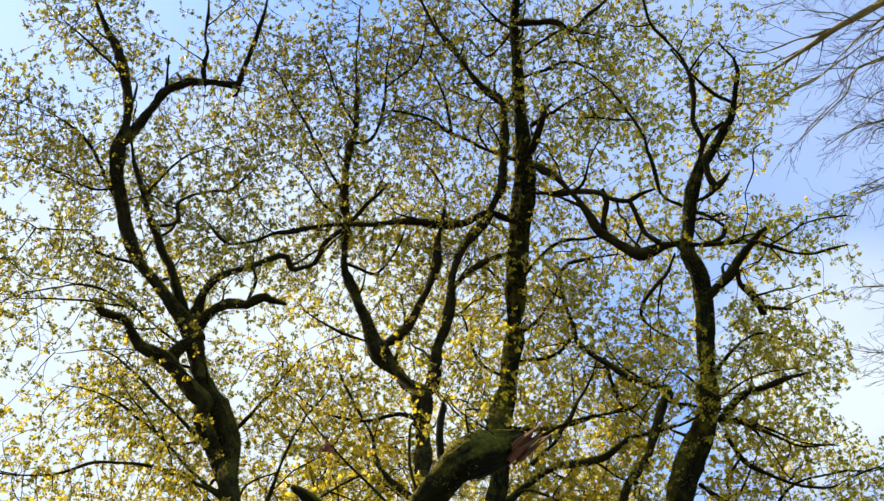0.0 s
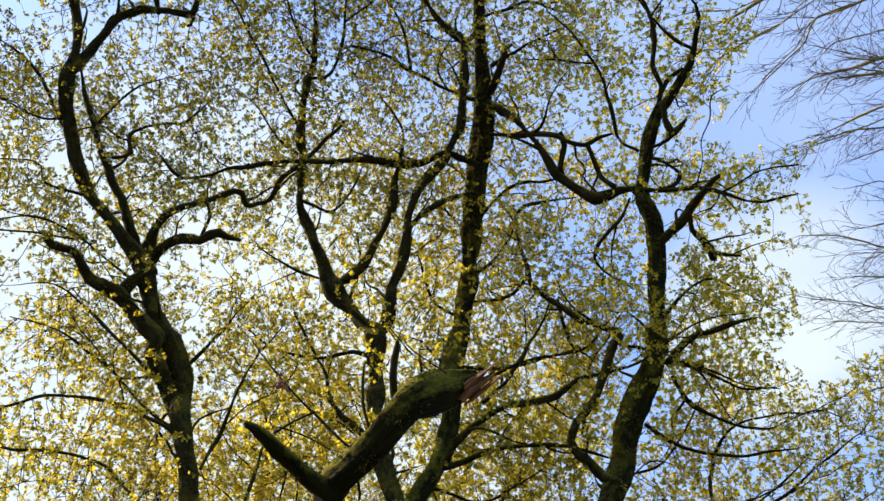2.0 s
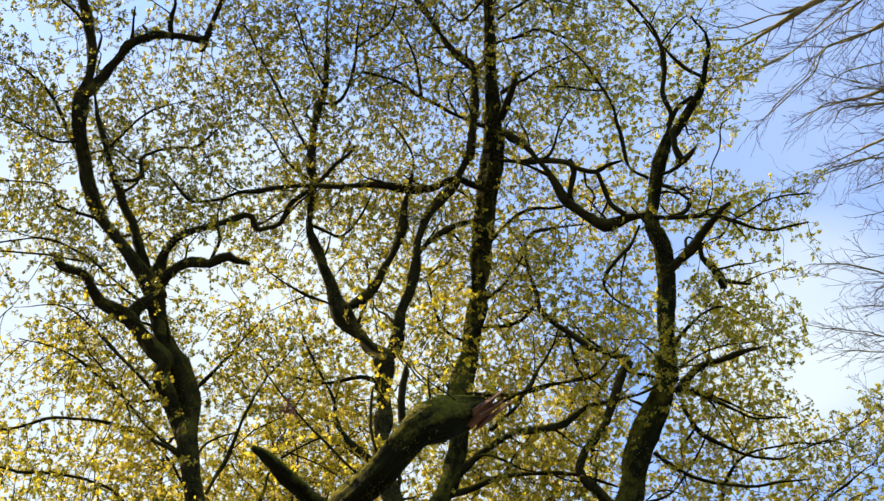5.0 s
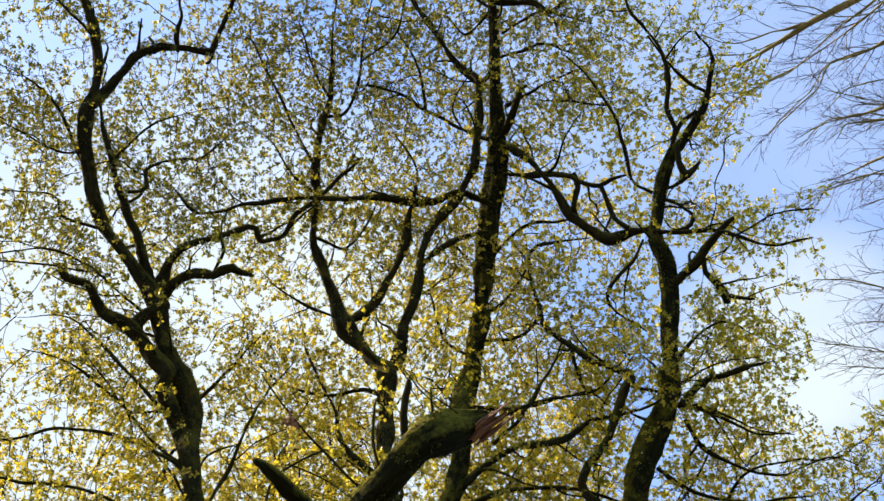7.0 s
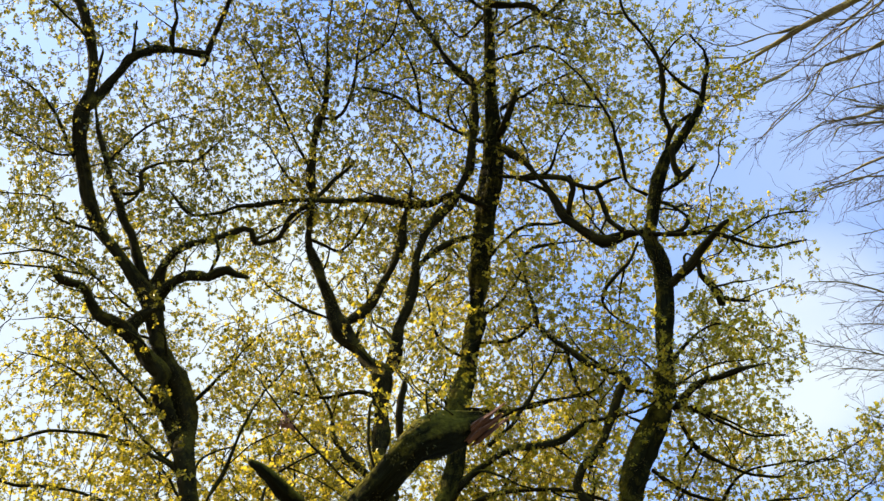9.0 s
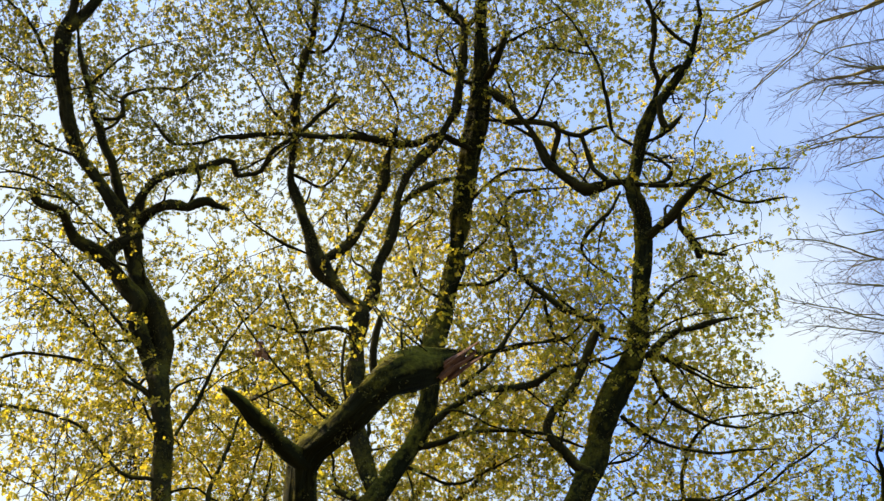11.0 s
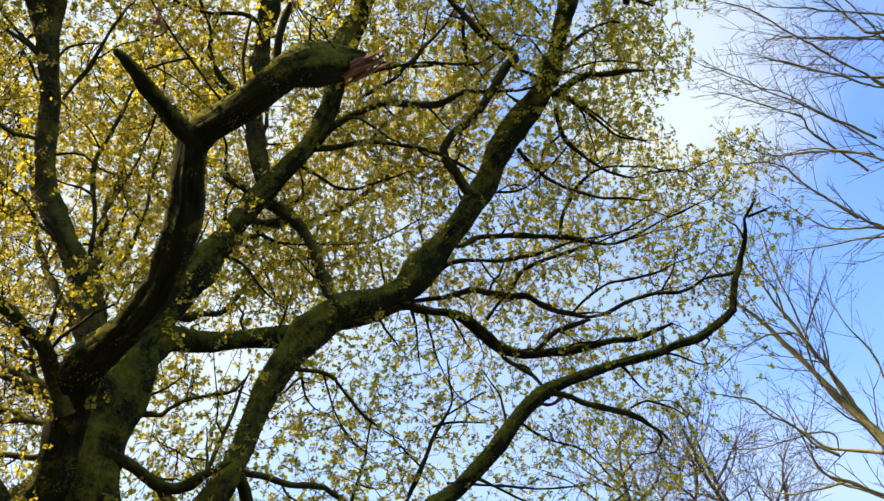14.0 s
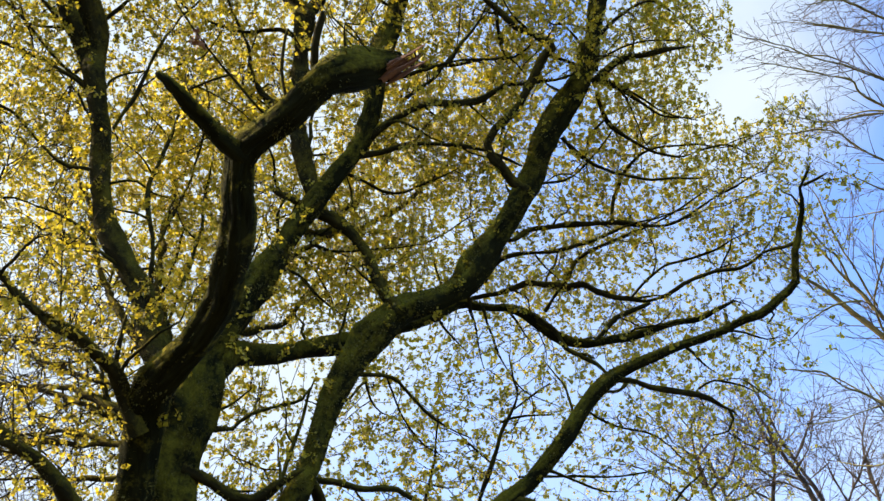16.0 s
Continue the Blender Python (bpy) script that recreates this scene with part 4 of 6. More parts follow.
grow(oak, "branch", 844, 0.40, [(-4.35, 5.66, 11.25, 0.071), (-4.25, 5.54, 11.42, 0.060), (-4.11, 5.40, 11.62, 0.054), (-3.91, 5.33, 11.74, 0.050), (-3.65, 5.36, 11.90, 0.051), (-3.39, 5.38, 12.06, 0.048), (-3.26, 5.38, 12.15, 0.044), (-3.16, 5.43, 12.16, 0.041), (-3.12, 5.58, 12.10, 0.041), (-2.98, 5.61, 12.18, 0.034), (-2.84, 5.62, 12.27, 0.034), (-2.76, 5.52, 12.42, 0.034), (-2.68, 5.44, 12.54, 0.034), (-2.53, 5.40, 12.64, 0.031), (-2.38, 5.36, 12.74, 0.027), (-2.14, 5.25, 12.93, 0.027), (-2.00, 5.19, 13.02, 0.023), (-1.84, 5.10, 13.09, 0.019), (-1.79, 5.03, 13.13, 0.016)])
grow(oak, "branch", 759, 0.40, [(-4.42, 5.56, 11.41, 0.064), (-4.51, 5.32, 11.65, 0.065), (-4.58, 5.17, 11.80, 0.058), (-4.69, 4.99, 12.01, 0.058), (-4.75, 4.77, 12.26, 0.051), (-4.83, 4.59, 12.40, 0.044), (-4.91, 4.40, 12.55, 0.037), (-4.97, 4.08, 12.75, 0.030), (-5.02, 3.73, 13.01, 0.015)])
grow(oak, "branch", 1084, 0.40, [(-4.69, 4.68, 12.21, 0.029), (-4.55, 4.71, 12.25, 0.026), (-4.47, 4.69, 12.32, 0.026), (-4.51, 4.55, 12.55, 0.026), (-4.39, 4.56, 12.73, 0.023), (-4.11, 4.66, 13.02, 0.019), (-3.91, 4.74, 13.17, 0.016), (-3.49, 4.55, 13.60, 0.006)])
grow(oak, "branch", 211, 0.40, [(-5.20, 3.81, 13.11, 0.068), (-5.00, 3.68, 13.44, 0.061), (-4.83, 3.55, 13.68, 0.058), (-4.70, 3.45, 13.87, 0.058), (-4.53, 3.39, 14.05, 0.059), (-4.39, 3.39, 14.15, 0.055), (-4.27, 3.47, 14.22, 0.052), (-4.11, 3.55, 14.31, 0.044), (-3.91, 3.63, 14.42, 0.045), (-3.82, 3.64, 14.47, 0.045), (-3.71, 3.47, 14.64, 0.037), (-3.57, 3.28, 14.83, 0.033), (-3.46, 3.11, 15.01, 0.029), (-3.17, 2.57, 15.41, 0.012)])
grow(oak, "branch", 169, 0.40, [(-4.21, 3.54, 14.26, 0.032), (-4.19, 3.32, 14.40, 0.028), (-4.11, 3.12, 14.53, 0.024), (-4.12, 2.91, 14.67, 0.024), (-3.98, 2.46, 15.01, 0.011)])
grow(oak, "branch", 0, 0.14, [(-4.67, 3.41, 13.91, 0.031), (-4.63, 3.25, 13.99, 0.023), (-4.57, 3.01, 14.17, 0.012)])
grow(oak, "branch", 242, 0.40, [(-3.87, 3.63, 14.46, 0.037), (-3.81, 3.73, 14.43, 0.029), (-3.87, 3.80, 14.39, 0.024), (-4.00, 3.81, 14.37, 0.016)])
grow(oak, "branch", 836, 0.40, [(-5.24, 4.23, 12.60, 0.018), (-5.55, 4.10, 12.50, 0.015), (-5.81, 3.84, 12.46, 0.013), (-6.32, 3.44, 12.43, 0.007)])
grow(oak, "branch", 836, 0.40, [(-5.17, 3.11, 13.90, 0.019), (-5.50, 2.63, 13.98, 0.016), (-5.81, 2.24, 14.14, 0.008)])
grow(oak, "branch", 836, 0.40, [(-5.13, 5.02, 11.96, 0.018), (-5.49, 4.77, 11.89, 0.015), (-5.61, 4.52, 12.06, 0.013), (-6.16, 4.31, 11.96, 0.007)])
grow(oak, "branch", 1084, 0.40, [(-4.38, 5.87, 10.98, 0.022), (-4.66, 5.57, 11.03, 0.019), (-5.07, 5.12, 11.20, 0.017), (-5.48, 4.85, 11.23, 0.014), (-6.08, 4.74, 11.06, 0.007)])
grow(oak, "branch", 1084, 0.40, [(-4.93, 5.13, 11.01, 0.014), (-5.53, 4.91, 10.92, 0.012), (-6.09, 4.69, 10.82, 0.007)])
grow(oak, "branch", 820, 0.40, [(-4.06, 6.46, 9.80, 0.023), (-4.44, 6.06, 10.04, 0.018), (-4.75, 5.76, 10.35, 0.016), (-5.17, 5.44, 10.58, 0.010), (-5.70, 5.30, 10.47, 0.005)])
grow(oak, "branch", 820, 0.40, [(-3.85, 6.84, 9.30, 0.027), (-4.18, 6.57, 9.51, 0.020), (-4.53, 6.16, 9.78, 0.016), (-4.98, 5.75, 9.96, 0.011), (-5.48, 5.45, 9.98, 0.006)])
# next three: unseen outer ends lengthened to keep sun off the snapped limb
grow(oak, "branch", 820, 0.40, [(-3.61, 6.85, 8.91, 0.025), (-3.94, 6.63, 9.23, 0.018), (-4.52, 6.32, 9.39, 0.018), (-5.04, 6.06, 9.27, 0.015), (-5.53, 5.94, 9.03, 0.013), (-6.31, 5.45, 8.78, 0.010), (-7.11, 4.84, 8.45, 0.006)])
grow(oak, "branch", 820, 0.40, [(-3.44, 7.08, 8.19, 0.024), (-3.64, 6.96, 8.20, 0.020), (-3.89, 6.84, 8.20, 0.016), (-4.48, 6.53, 8.65, 0.019), (-5.06, 6.15, 8.59, 0.017), (-5.83, 5.61, 8.30, 0.012), (-6.67, 4.99, 8.00, 0.006)])
grow(oak, "branch", 757, 0.40, [(-3.04, 7.35, 7.11, 0.023), (-3.37, 7.22, 7.28, 0.021), (-3.56, 7.09, 7.48, 0.018), (-3.97, 6.89, 7.61, 0.015), (-4.68, 6.66, 7.50, 0.011), (-5.51, 6.26, 7.20, 0.005)])
grow(oak, "branch", 757, 0.40, [(-3.88, 6.56, 9.95, 0.028), (-3.69, 6.54, 10.31, 0.022), (-3.41, 6.47, 10.73, 0.018), (-3.13, 6.44, 11.23, 0.010)])
grow(oak, "branch", 820, 0.40, [(-3.50, 7.00, 8.83, 0.025), (-3.31, 6.90, 9.29, 0.019), (-3.11, 6.69, 9.83, 0.015), (-3.06, 6.77, 10.38, 0.012), (-2.77, 6.70, 10.91, 0.007)])
grow(oak, "branch", 910, 0.40, [(-5.27, 4.42, 12.52, 0.021), (-5.58, 3.69, 12.98, 0.016), (-6.05, 3.24, 13.22, 0.010), (-6.57, 2.95, 13.26, 0.006)])
grow(oak, "branch", 836, 0.40, [(-5.02, 4.45, 12.50, 0.021), (-4.56, 4.21, 13.13, 0.016), (-4.13, 4.22, 13.63, 0.011), (-3.67, 4.33, 13.96, 0.006)])
grow(oak, "branch", 898, 0.50, [(-2.84, 7.61, 6.71, 0.029), (-2.89, 7.50, 7.18, 0.026), (-2.90, 7.41, 7.46, 0.024), (-3.02, 7.24, 8.07, 0.022), (-2.95, 7.14, 8.66, 0.019), (-2.84, 7.07, 9.19, 0.011)])
grow(oak, "branch", 1198, 0.50, [(-2.90, 7.43, 7.44, 0.018), (-2.81, 7.51, 8.04, 0.017), (-2.72, 7.53, 8.66, 0.015), (-2.63, 7.24, 9.52, 0.011), (-2.82, 6.93, 10.00, 0.006)])
grow(oak, "branch", 1198, 0.50, [(-2.66, 7.74, 6.23, 0.026), (-2.62, 7.61, 7.01, 0.023), (-2.56, 7.66, 7.65, 0.021), (-2.55, 7.57, 8.38, 0.015), (-2.50, 7.47, 8.81, 0.009)])
grow(oak, "limb", 699, 0.50, [(-1.25, 7.50, 8.22, 0.096), (-1.52, 7.35, 8.76, 0.092), (-1.65, 7.18, 9.25, 0.087), (-1.66, 7.11, 9.54, 0.088), (-1.63, 7.09, 9.95, 0.090), (-1.60, 6.98, 10.28, 0.096), (-1.56, 6.88, 10.61, 0.105), (-1.71, 6.79, 10.81, 0.081), (-1.85, 6.73, 10.98, 0.079), (-2.00, 6.65, 11.17, 0.080), (-2.12, 6.55, 11.32, 0.095), (-2.19, 6.45, 11.45, 0.073), (-2.26, 6.32, 11.65, 0.067), (-2.35, 6.17, 11.87, 0.064), (-2.44, 6.04, 12.07, 0.064), (-2.50, 5.92, 12.29, 0.061), (-2.51, 5.70, 12.62, 0.050), (-2.46, 5.44, 12.95, 0.055), (-2.44, 5.18, 13.30, 0.056), (-2.38, 4.92, 13.66, 0.052), (-2.31, 4.73, 13.96, 0.045), (-2.23, 4.59, 14.16, 0.041), (-2.19, 4.37, 14.45, 0.037), (-2.12, 3.82, 15.11, 0.018), (-1.96, 3.14, 15.72, 0.009)])
grow(oak, "branch", 1098, 0.45, [(-2.29, 4.70, 14.05, 0.026), (-2.01, 4.71, 14.09, 0.026), (-1.79, 4.42, 14.44, 0.021), (-1.70, 4.07, 14.89, 0.014), (-1.49, 3.49, 15.49, 0.009)])
grow(oak, "branch", 898, 0.45, [(-2.16, 6.56, 11.31, 0.066), (-2.02, 6.53, 11.46, 0.062), (-1.90, 6.51, 11.58, 0.056), (-1.75, 6.47, 11.73, 0.052), (-1.62, 6.35, 11.95, 0.049), (-1.52, 6.26, 12.11, 0.049), (-1.39, 6.11, 12.32, 0.046), (-1.29, 5.97, 12.52, 0.046), (-1.23, 5.84, 12.75, 0.035), (-1.13, 5.67, 13.04, 0.028), (-1.06, 5.41, 13.39, 0.020), (-1.31, 5.04, 13.84, 0.012)])
grow(oak, "limb", 798, 0.50, [(-1.60, 6.93, 10.64, 0.077), (-1.45, 6.83, 10.85, 0.071), (-1.39, 6.67, 11.10, 0.072), (-1.33, 6.55, 11.30, 0.065), (-1.26, 6.43, 11.51, 0.066), (-1.16, 6.28, 11.78, 0.063), (-1.08, 6.15, 12.01, 0.067), (-0.97, 5.98, 12.27, 0.061), (-0.85, 5.84, 12.48, 0.057), (-0.67, 5.75, 12.69, 0.054), (-0.48, 5.66, 12.88, 0.058), (-0.38, 5.53, 13.09, 0.055), (-0.24, 5.41, 13.30, 0.059), (-0.12, 5.17, 13.66, 0.048), (-0.04, 4.64, 14.38, 0.045), (-0.25, 4.46, 14.66, 0.030), (-0.60, 3.99, 15.01, 0.024), (-0.89, 3.56, 15.42, 0.021), (-1.08, 3.04, 15.84, 0.012)])
grow(oak, "branch", 898, 0.45, [(-1.11, 6.20, 11.93, 0.045), (-0.97, 6.11, 12.09, 0.041), (-0.77, 6.08, 12.24, 0.038), (-0.54, 6.06, 12.37, 0.034), (-0.18, 6.10, 12.51, 0.023)])
grow(oak, "branch", 1198, 0.45, [(-2.44, 5.16, 13.28, 0.025), (-2.65, 4.84, 13.59, 0.022), (-2.82, 4.43, 13.93, 0.020), (-3.04, 4.04, 14.33, 0.018), (-3.29, 3.54, 14.74, 0.009)])
grow(oak, "branch", 1198, 0.45, [(-2.50, 5.40, 13.05, 0.022), (-2.82, 5.09, 13.23, 0.017), (-3.04, 4.76, 13.53, 0.011), (-3.35, 4.55, 13.75, 0.006)])
grow(oak, "branch", 1297, 0.50, [(-2.27, 6.45, 11.46, 0.023), (-2.63, 6.31, 11.59, 0.018), (-3.04, 6.01, 11.77, 0.010)])
grow(oak, "branch", 1297, 0.50, [(-1.60, 6.98, 10.34, 0.029), (-1.91, 6.92, 10.46, 0.025), (-2.40, 6.93, 10.46, 0.019), (-2.91, 6.83, 10.64, 0.012), (-3.24, 6.58, 10.84, 0.007)])
grow(oak, "branch", 1297, 0.50, [(-1.76, 7.29, 9.37, 0.036), (-2.09, 7.08, 9.76, 0.030), (-2.22, 6.88, 10.15, 0.022), (-2.58, 6.50, 10.85, 0.012)])
grow(oak, "branch", 1297, 0.50, [(-2.52, 5.81, 12.49, 0.022), (-2.13, 6.02, 12.46, 0.019), (-1.82, 5.90, 12.81, 0.014), (-1.54, 5.54, 13.26, 0.009)])
grow(oak, "branch", 1198, 0.45, [(-2.23, 4.47, 14.25, 0.020), (-2.45, 3.98, 14.69, 0.018), (-2.58, 3.58, 15.10, 0.009)])
grow(oak, "branch", 1198, 0.45, [(-1.73, 4.19, 14.74, 0.018), (-1.20, 3.96, 15.18, 0.015), (-0.97, 3.51, 15.63, 0.009)])
grow(oak, "branch", 728, 0.40, [(-0.05, 5.93, 13.05, 0.036), (-0.21, 5.83, 13.07, 0.044), (-0.40, 5.73, 13.08, 0.047), (-0.59, 5.68, 13.05, 0.043), (-0.87, 5.67, 12.96, 0.047), (-1.14, 5.61, 12.90, 0.047), (-1.44, 5.51, 12.84, 0.039), (-1.80, 5.42, 12.76, 0.035), (-2.10, 5.35, 12.67, 0.034), (-2.45, 5.25, 12.57, 0.030), (-2.80, 5.16, 12.47, 0.026), (-3.15, 5.09, 12.35, 0.026), (-3.33, 5.07, 12.31, 0.022), (-3.51, 5.10, 12.23, 0.022), (-3.72, 5.09, 12.16, 0.018), (-3.88, 5.05, 12.12, 0.015), (-4.05, 4.89, 12.20, 0.015), (-4.18, 4.69, 12.30, 0.007)])
grow(oak, "branch", 499, 0.30, [(0.17, 5.45, 14.06, 0.058), (0.36, 5.19, 14.17, 0.058), (0.52, 4.95, 14.30, 0.050), (0.60, 4.82, 14.40, 0.033), (0.68, 4.77, 14.44, 0.017)])
grow(oak, "branch", 798, 0.45, [(0.36, 3.82, 15.69, 0.048), (0.72, 3.90, 15.65, 0.039), (0.98, 3.93, 15.63, 0.039), (1.10, 4.04, 15.63, 0.039), (1.21, 4.08, 15.65, 0.044), (1.33, 4.02, 15.72, 0.035), (1.54, 3.90, 15.81, 0.031), (2.08, 3.67, 15.99, 0.012)])
grow(oak, "branch", 1198, 0.50, [(0.29, 4.53, 15.05, 0.034), (0.50, 4.48, 15.11, 0.034), (0.76, 4.45, 15.17, 0.030), (0.94, 4.41, 15.23, 0.026), (1.15, 4.48, 15.23, 0.022), (1.27, 4.56, 15.18, 0.017), (1.58, 4.66, 15.13, 0.009)])
grow(oak, "branch", 1198, 0.50, [(0.12, 5.39, 13.98, 0.032), (-0.75, 5.06, 14.31, 0.026), (-1.14, 4.77, 14.61, 0.021), (-1.71, 4.54, 14.73, 0.012)])
grow(oak, "branch", 1297, 0.50, [(-0.86, 4.95, 14.45, 0.021), (-0.95, 4.34, 14.88, 0.018), (-1.19, 3.88, 15.21, 0.012)])
grow(oak, "branch", 1198, 0.50, [(0.22, 4.61, 14.94, 0.043), (-0.02, 4.73, 14.78, 0.042), (-0.22, 4.61, 14.86, 0.034), (-0.40, 4.38, 15.03, 0.030), (-0.58, 4.08, 15.30, 0.026), (-0.79, 3.77, 15.52, 0.026), (-0.86, 3.50, 15.68, 0.022)])
grow(oak, "branch", 1297, 0.50, [(0.31, 5.06, 14.44, 0.024), (0.90, 4.88, 14.69, 0.021), (1.52, 4.77, 14.89, 0.012)])
grow(oak, "branch", 1297, 0.50, [(0.41, 4.26, 15.45, 0.025), (1.06, 4.07, 15.69, 0.018), (1.82, 4.33, 15.63, 0.010)])
grow(oak, "branch", 1098, 0.50, [(-0.16, 6.50, 12.51, 0.027), (0.37, 6.20, 12.79, 0.022), (1.00, 6.22, 12.86, 0.014)])
grow(oak, "branch", 1098, 0.50, [(-0.35, 6.92, 11.76, 0.026), (0.01, 6.82, 11.95, 0.022), (0.30, 6.56, 12.35, 0.014), (0.15, 6.31, 12.73, 0.008)])
grow(oak, "branch", 1198, 0.50, [(-0.45, 7.22, 11.18, 0.023), (-0.86, 6.99, 11.44, 0.018), (-1.03, 6.58, 11.94, 0.010)])
grow(oak, "branch", 1198, 0.50, [(0.40, 3.99, 15.74, 0.028), (-0.03, 3.66, 16.04, 0.022), (-0.39, 3.10, 16.48, 0.013)])
grow(oak, "branch", 1198, 0.50, [(0.42, 3.86, 15.88, 0.028), (-0.11, 4.29, 15.76, 0.018), (-0.43, 4.05, 16.04, 0.010)])
grow(oak, "branch", 1399, 0.45, [(-0.80, 7.40, 9.09, 0.058), (-0.45, 7.29, 9.35, 0.038), (-0.07, 7.26, 9.53, 0.038), (0.46, 7.32, 9.60, 0.034), (0.90, 7.22, 9.79, 0.026), (1.56, 7.11, 9.92, 0.018), (2.27, 6.91, 10.18, 0.011), (2.84, 6.94, 10.26, 0.006)])
grow(oak, "branch", 1399, 0.45, [(-0.90, 7.46, 8.87, 0.038), (-0.54, 7.49, 9.01, 0.027), (-0.28, 7.46, 9.06, 0.027), (0.10, 7.53, 9.13, 0.022), (0.50, 7.63, 9.16, 0.017), (1.00, 7.89, 9.13, 0.010)])
grow(oak, "branch", 1399, 0.45, [(-0.62, 7.19, 9.84, 0.024), (0.15, 7.12, 10.05, 0.018), (0.89, 7.15, 10.24, 0.014), (1.36, 7.04, 10.66, 0.006)])
grow(oak, "branch", 1527, 0.45, [(-0.99, 7.46, 8.60, 0.024), (-0.50, 7.94, 8.73, 0.020), (-0.13, 8.02, 8.95, 0.015), (0.27, 8.00, 9.23, 0.008)])
grow(oak, "branch", 1654, 0.45, [(-0.34, 7.21, 9.57, 0.026), (0.03, 7.19, 9.99, 0.021), (0.40, 7.11, 10.57, 0.015), (0.64, 6.94, 11.06, 0.008)])
grow(oak, "branch", 1654, 0.45, [(-0.64, 7.40, 10.51, 0.028), (-0.15, 7.50, 10.45, 0.022), (0.42, 7.50, 10.57, 0.016), (1.00, 7.48, 10.67, 0.008)])
grow(oak, "branch", 1527, 0.45, [(-1.49, 7.50, 7.86, 0.023), (-1.20, 7.85, 7.82, 0.018), (-0.68, 8.13, 8.03, 0.014), (-0.06, 8.31, 8.33, 0.009), (0.45, 8.33, 8.76, 0.006)])
grow(oak, "branch", 1399, 0.45, [(-1.86, 7.52, 7.10, 0.019), (-1.53, 7.64, 7.37, 0.016), (-1.25, 7.99, 7.30, 0.012), (-1.01, 8.22, 7.21, 0.006)])
grow(oak, "branch", 933, 0.32, [(1.90, 7.29, 9.95, 0.023), (2.15, 7.33, 10.00, 0.018), (2.43, 7.48, 9.93, 0.015), (2.77, 7.72, 9.87, 0.010), (3.20, 7.84, 9.89, 0.006)])
grow(oak, "branch", 1018, 0.36, [(1.05, 7.87, 8.77, 0.018), (1.50, 8.02, 9.05, 0.015), (1.92, 7.98, 9.44, 0.012), (2.44, 7.64, 10.05, 0.006)])
grow(oak, "branch", 364, 0.40, [(-0.80, 8.07, 6.38, 0.020), (-0.44, 8.28, 6.46, 0.016), (-0.26, 8.46, 6.37, 0.014), (0.05, 8.78, 6.23, 0.013), (0.37, 9.02, 6.17, 0.006)])
grow(oak, "branch", 364, 0.40, [(-0.51, 8.26, 6.50, 0.014), (-0.37, 8.63, 6.26, 0.012), (-0.20, 8.86, 6.07, 0.010), (0.06, 9.12, 6.00, 0.006)])
grow(oak, "branch", 260, 0.35, [(-2.26, 7.61, 5.15, 0.078), (-1.99, 7.74, 5.07, 0.061), (-1.80, 7.82, 4.99, 0.052), (-1.61, 7.84, 4.98, 0.047), (-1.45, 7.80, 5.06, 0.042), (-1.31, 7.75, 5.13, 0.037), (-1.18, 7.71, 5.19, 0.030)])
grow(oak, "branch", 260, 0.40, [(-1.42, 8.01, 5.21, 0.026), (-1.39, 8.03, 5.32, 0.021), (-1.36, 8.09, 5.54, 0.019), (-1.32, 8.16, 5.88, 0.016), (-1.26, 8.18, 6.19, 0.014), (-1.20, 8.12, 6.36, 0.008)])
grow(oak, "branch", 208, 0.35, [(-2.34, 7.76, 5.16, 0.059), (-2.21, 7.71, 5.36, 0.045), (-2.14, 7.71, 5.48, 0.035), (-2.02, 7.77, 5.58, 0.031), (-1.91, 7.83, 5.62, 0.026), (-1.85, 7.87, 5.64, 0.023), (-1.79, 7.87, 5.72, 0.021), (-1.70, 7.89, 5.81, 0.018), (-1.55, 7.96, 5.92, 0.016), (-1.36, 8.05, 6.04, 0.016), (-1.29, 8.08, 6.09, 0.014), (-1.23, 8.10, 6.23, 0.008)])
grow(oak, "branch", 208, 0.35, [(-1.20, 8.13, 5.29, 0.034), (-1.05, 8.23, 5.29, 0.029), (-0.85, 8.35, 5.30, 0.027), (-0.69, 8.44, 5.30, 0.027), (-0.48, 8.52, 5.36, 0.025), (-0.38, 8.55, 5.38, 0.022), (-0.29, 8.60, 5.35, 0.022), (-0.18, 8.67, 5.31, 0.022), (-0.01, 8.71, 5.33, 0.019), (0.08, 8.79, 5.28, 0.011)])
grow(oak, "branch", 52, 0.30, [(-1.15, 8.16, 5.27, 0.044), (-1.04, 8.22, 5.14, 0.047), (-0.96, 8.28, 5.03, 0.047), (-0.75, 8.28, 4.96, 0.047), (-0.57, 8.30, 4.89, 0.044), (-0.37, 8.35, 4.80, 0.031)])
grow(oak, "branch", 87, 0.45, [(0.54, 9.07, 7.98, 0.019), (0.72, 9.36, 7.53, 0.014), (0.96, 9.59, 7.15, 0.010), (1.32, 9.74, 7.03, 0.005)])
grow(oak, "branch", 75, 0.45, [(0.40, 9.91, 5.61, 0.025), (0.48, 9.76, 5.84, 0.022), (0.63, 9.65, 6.17, 0.019), (0.76, 9.57, 6.53, 0.019), (0.88, 9.52, 6.76, 0.016), (0.96, 9.48, 6.97, 0.013), (0.90, 9.43, 7.18, 0.010), (0.86, 9.37, 7.46, 0.007)])
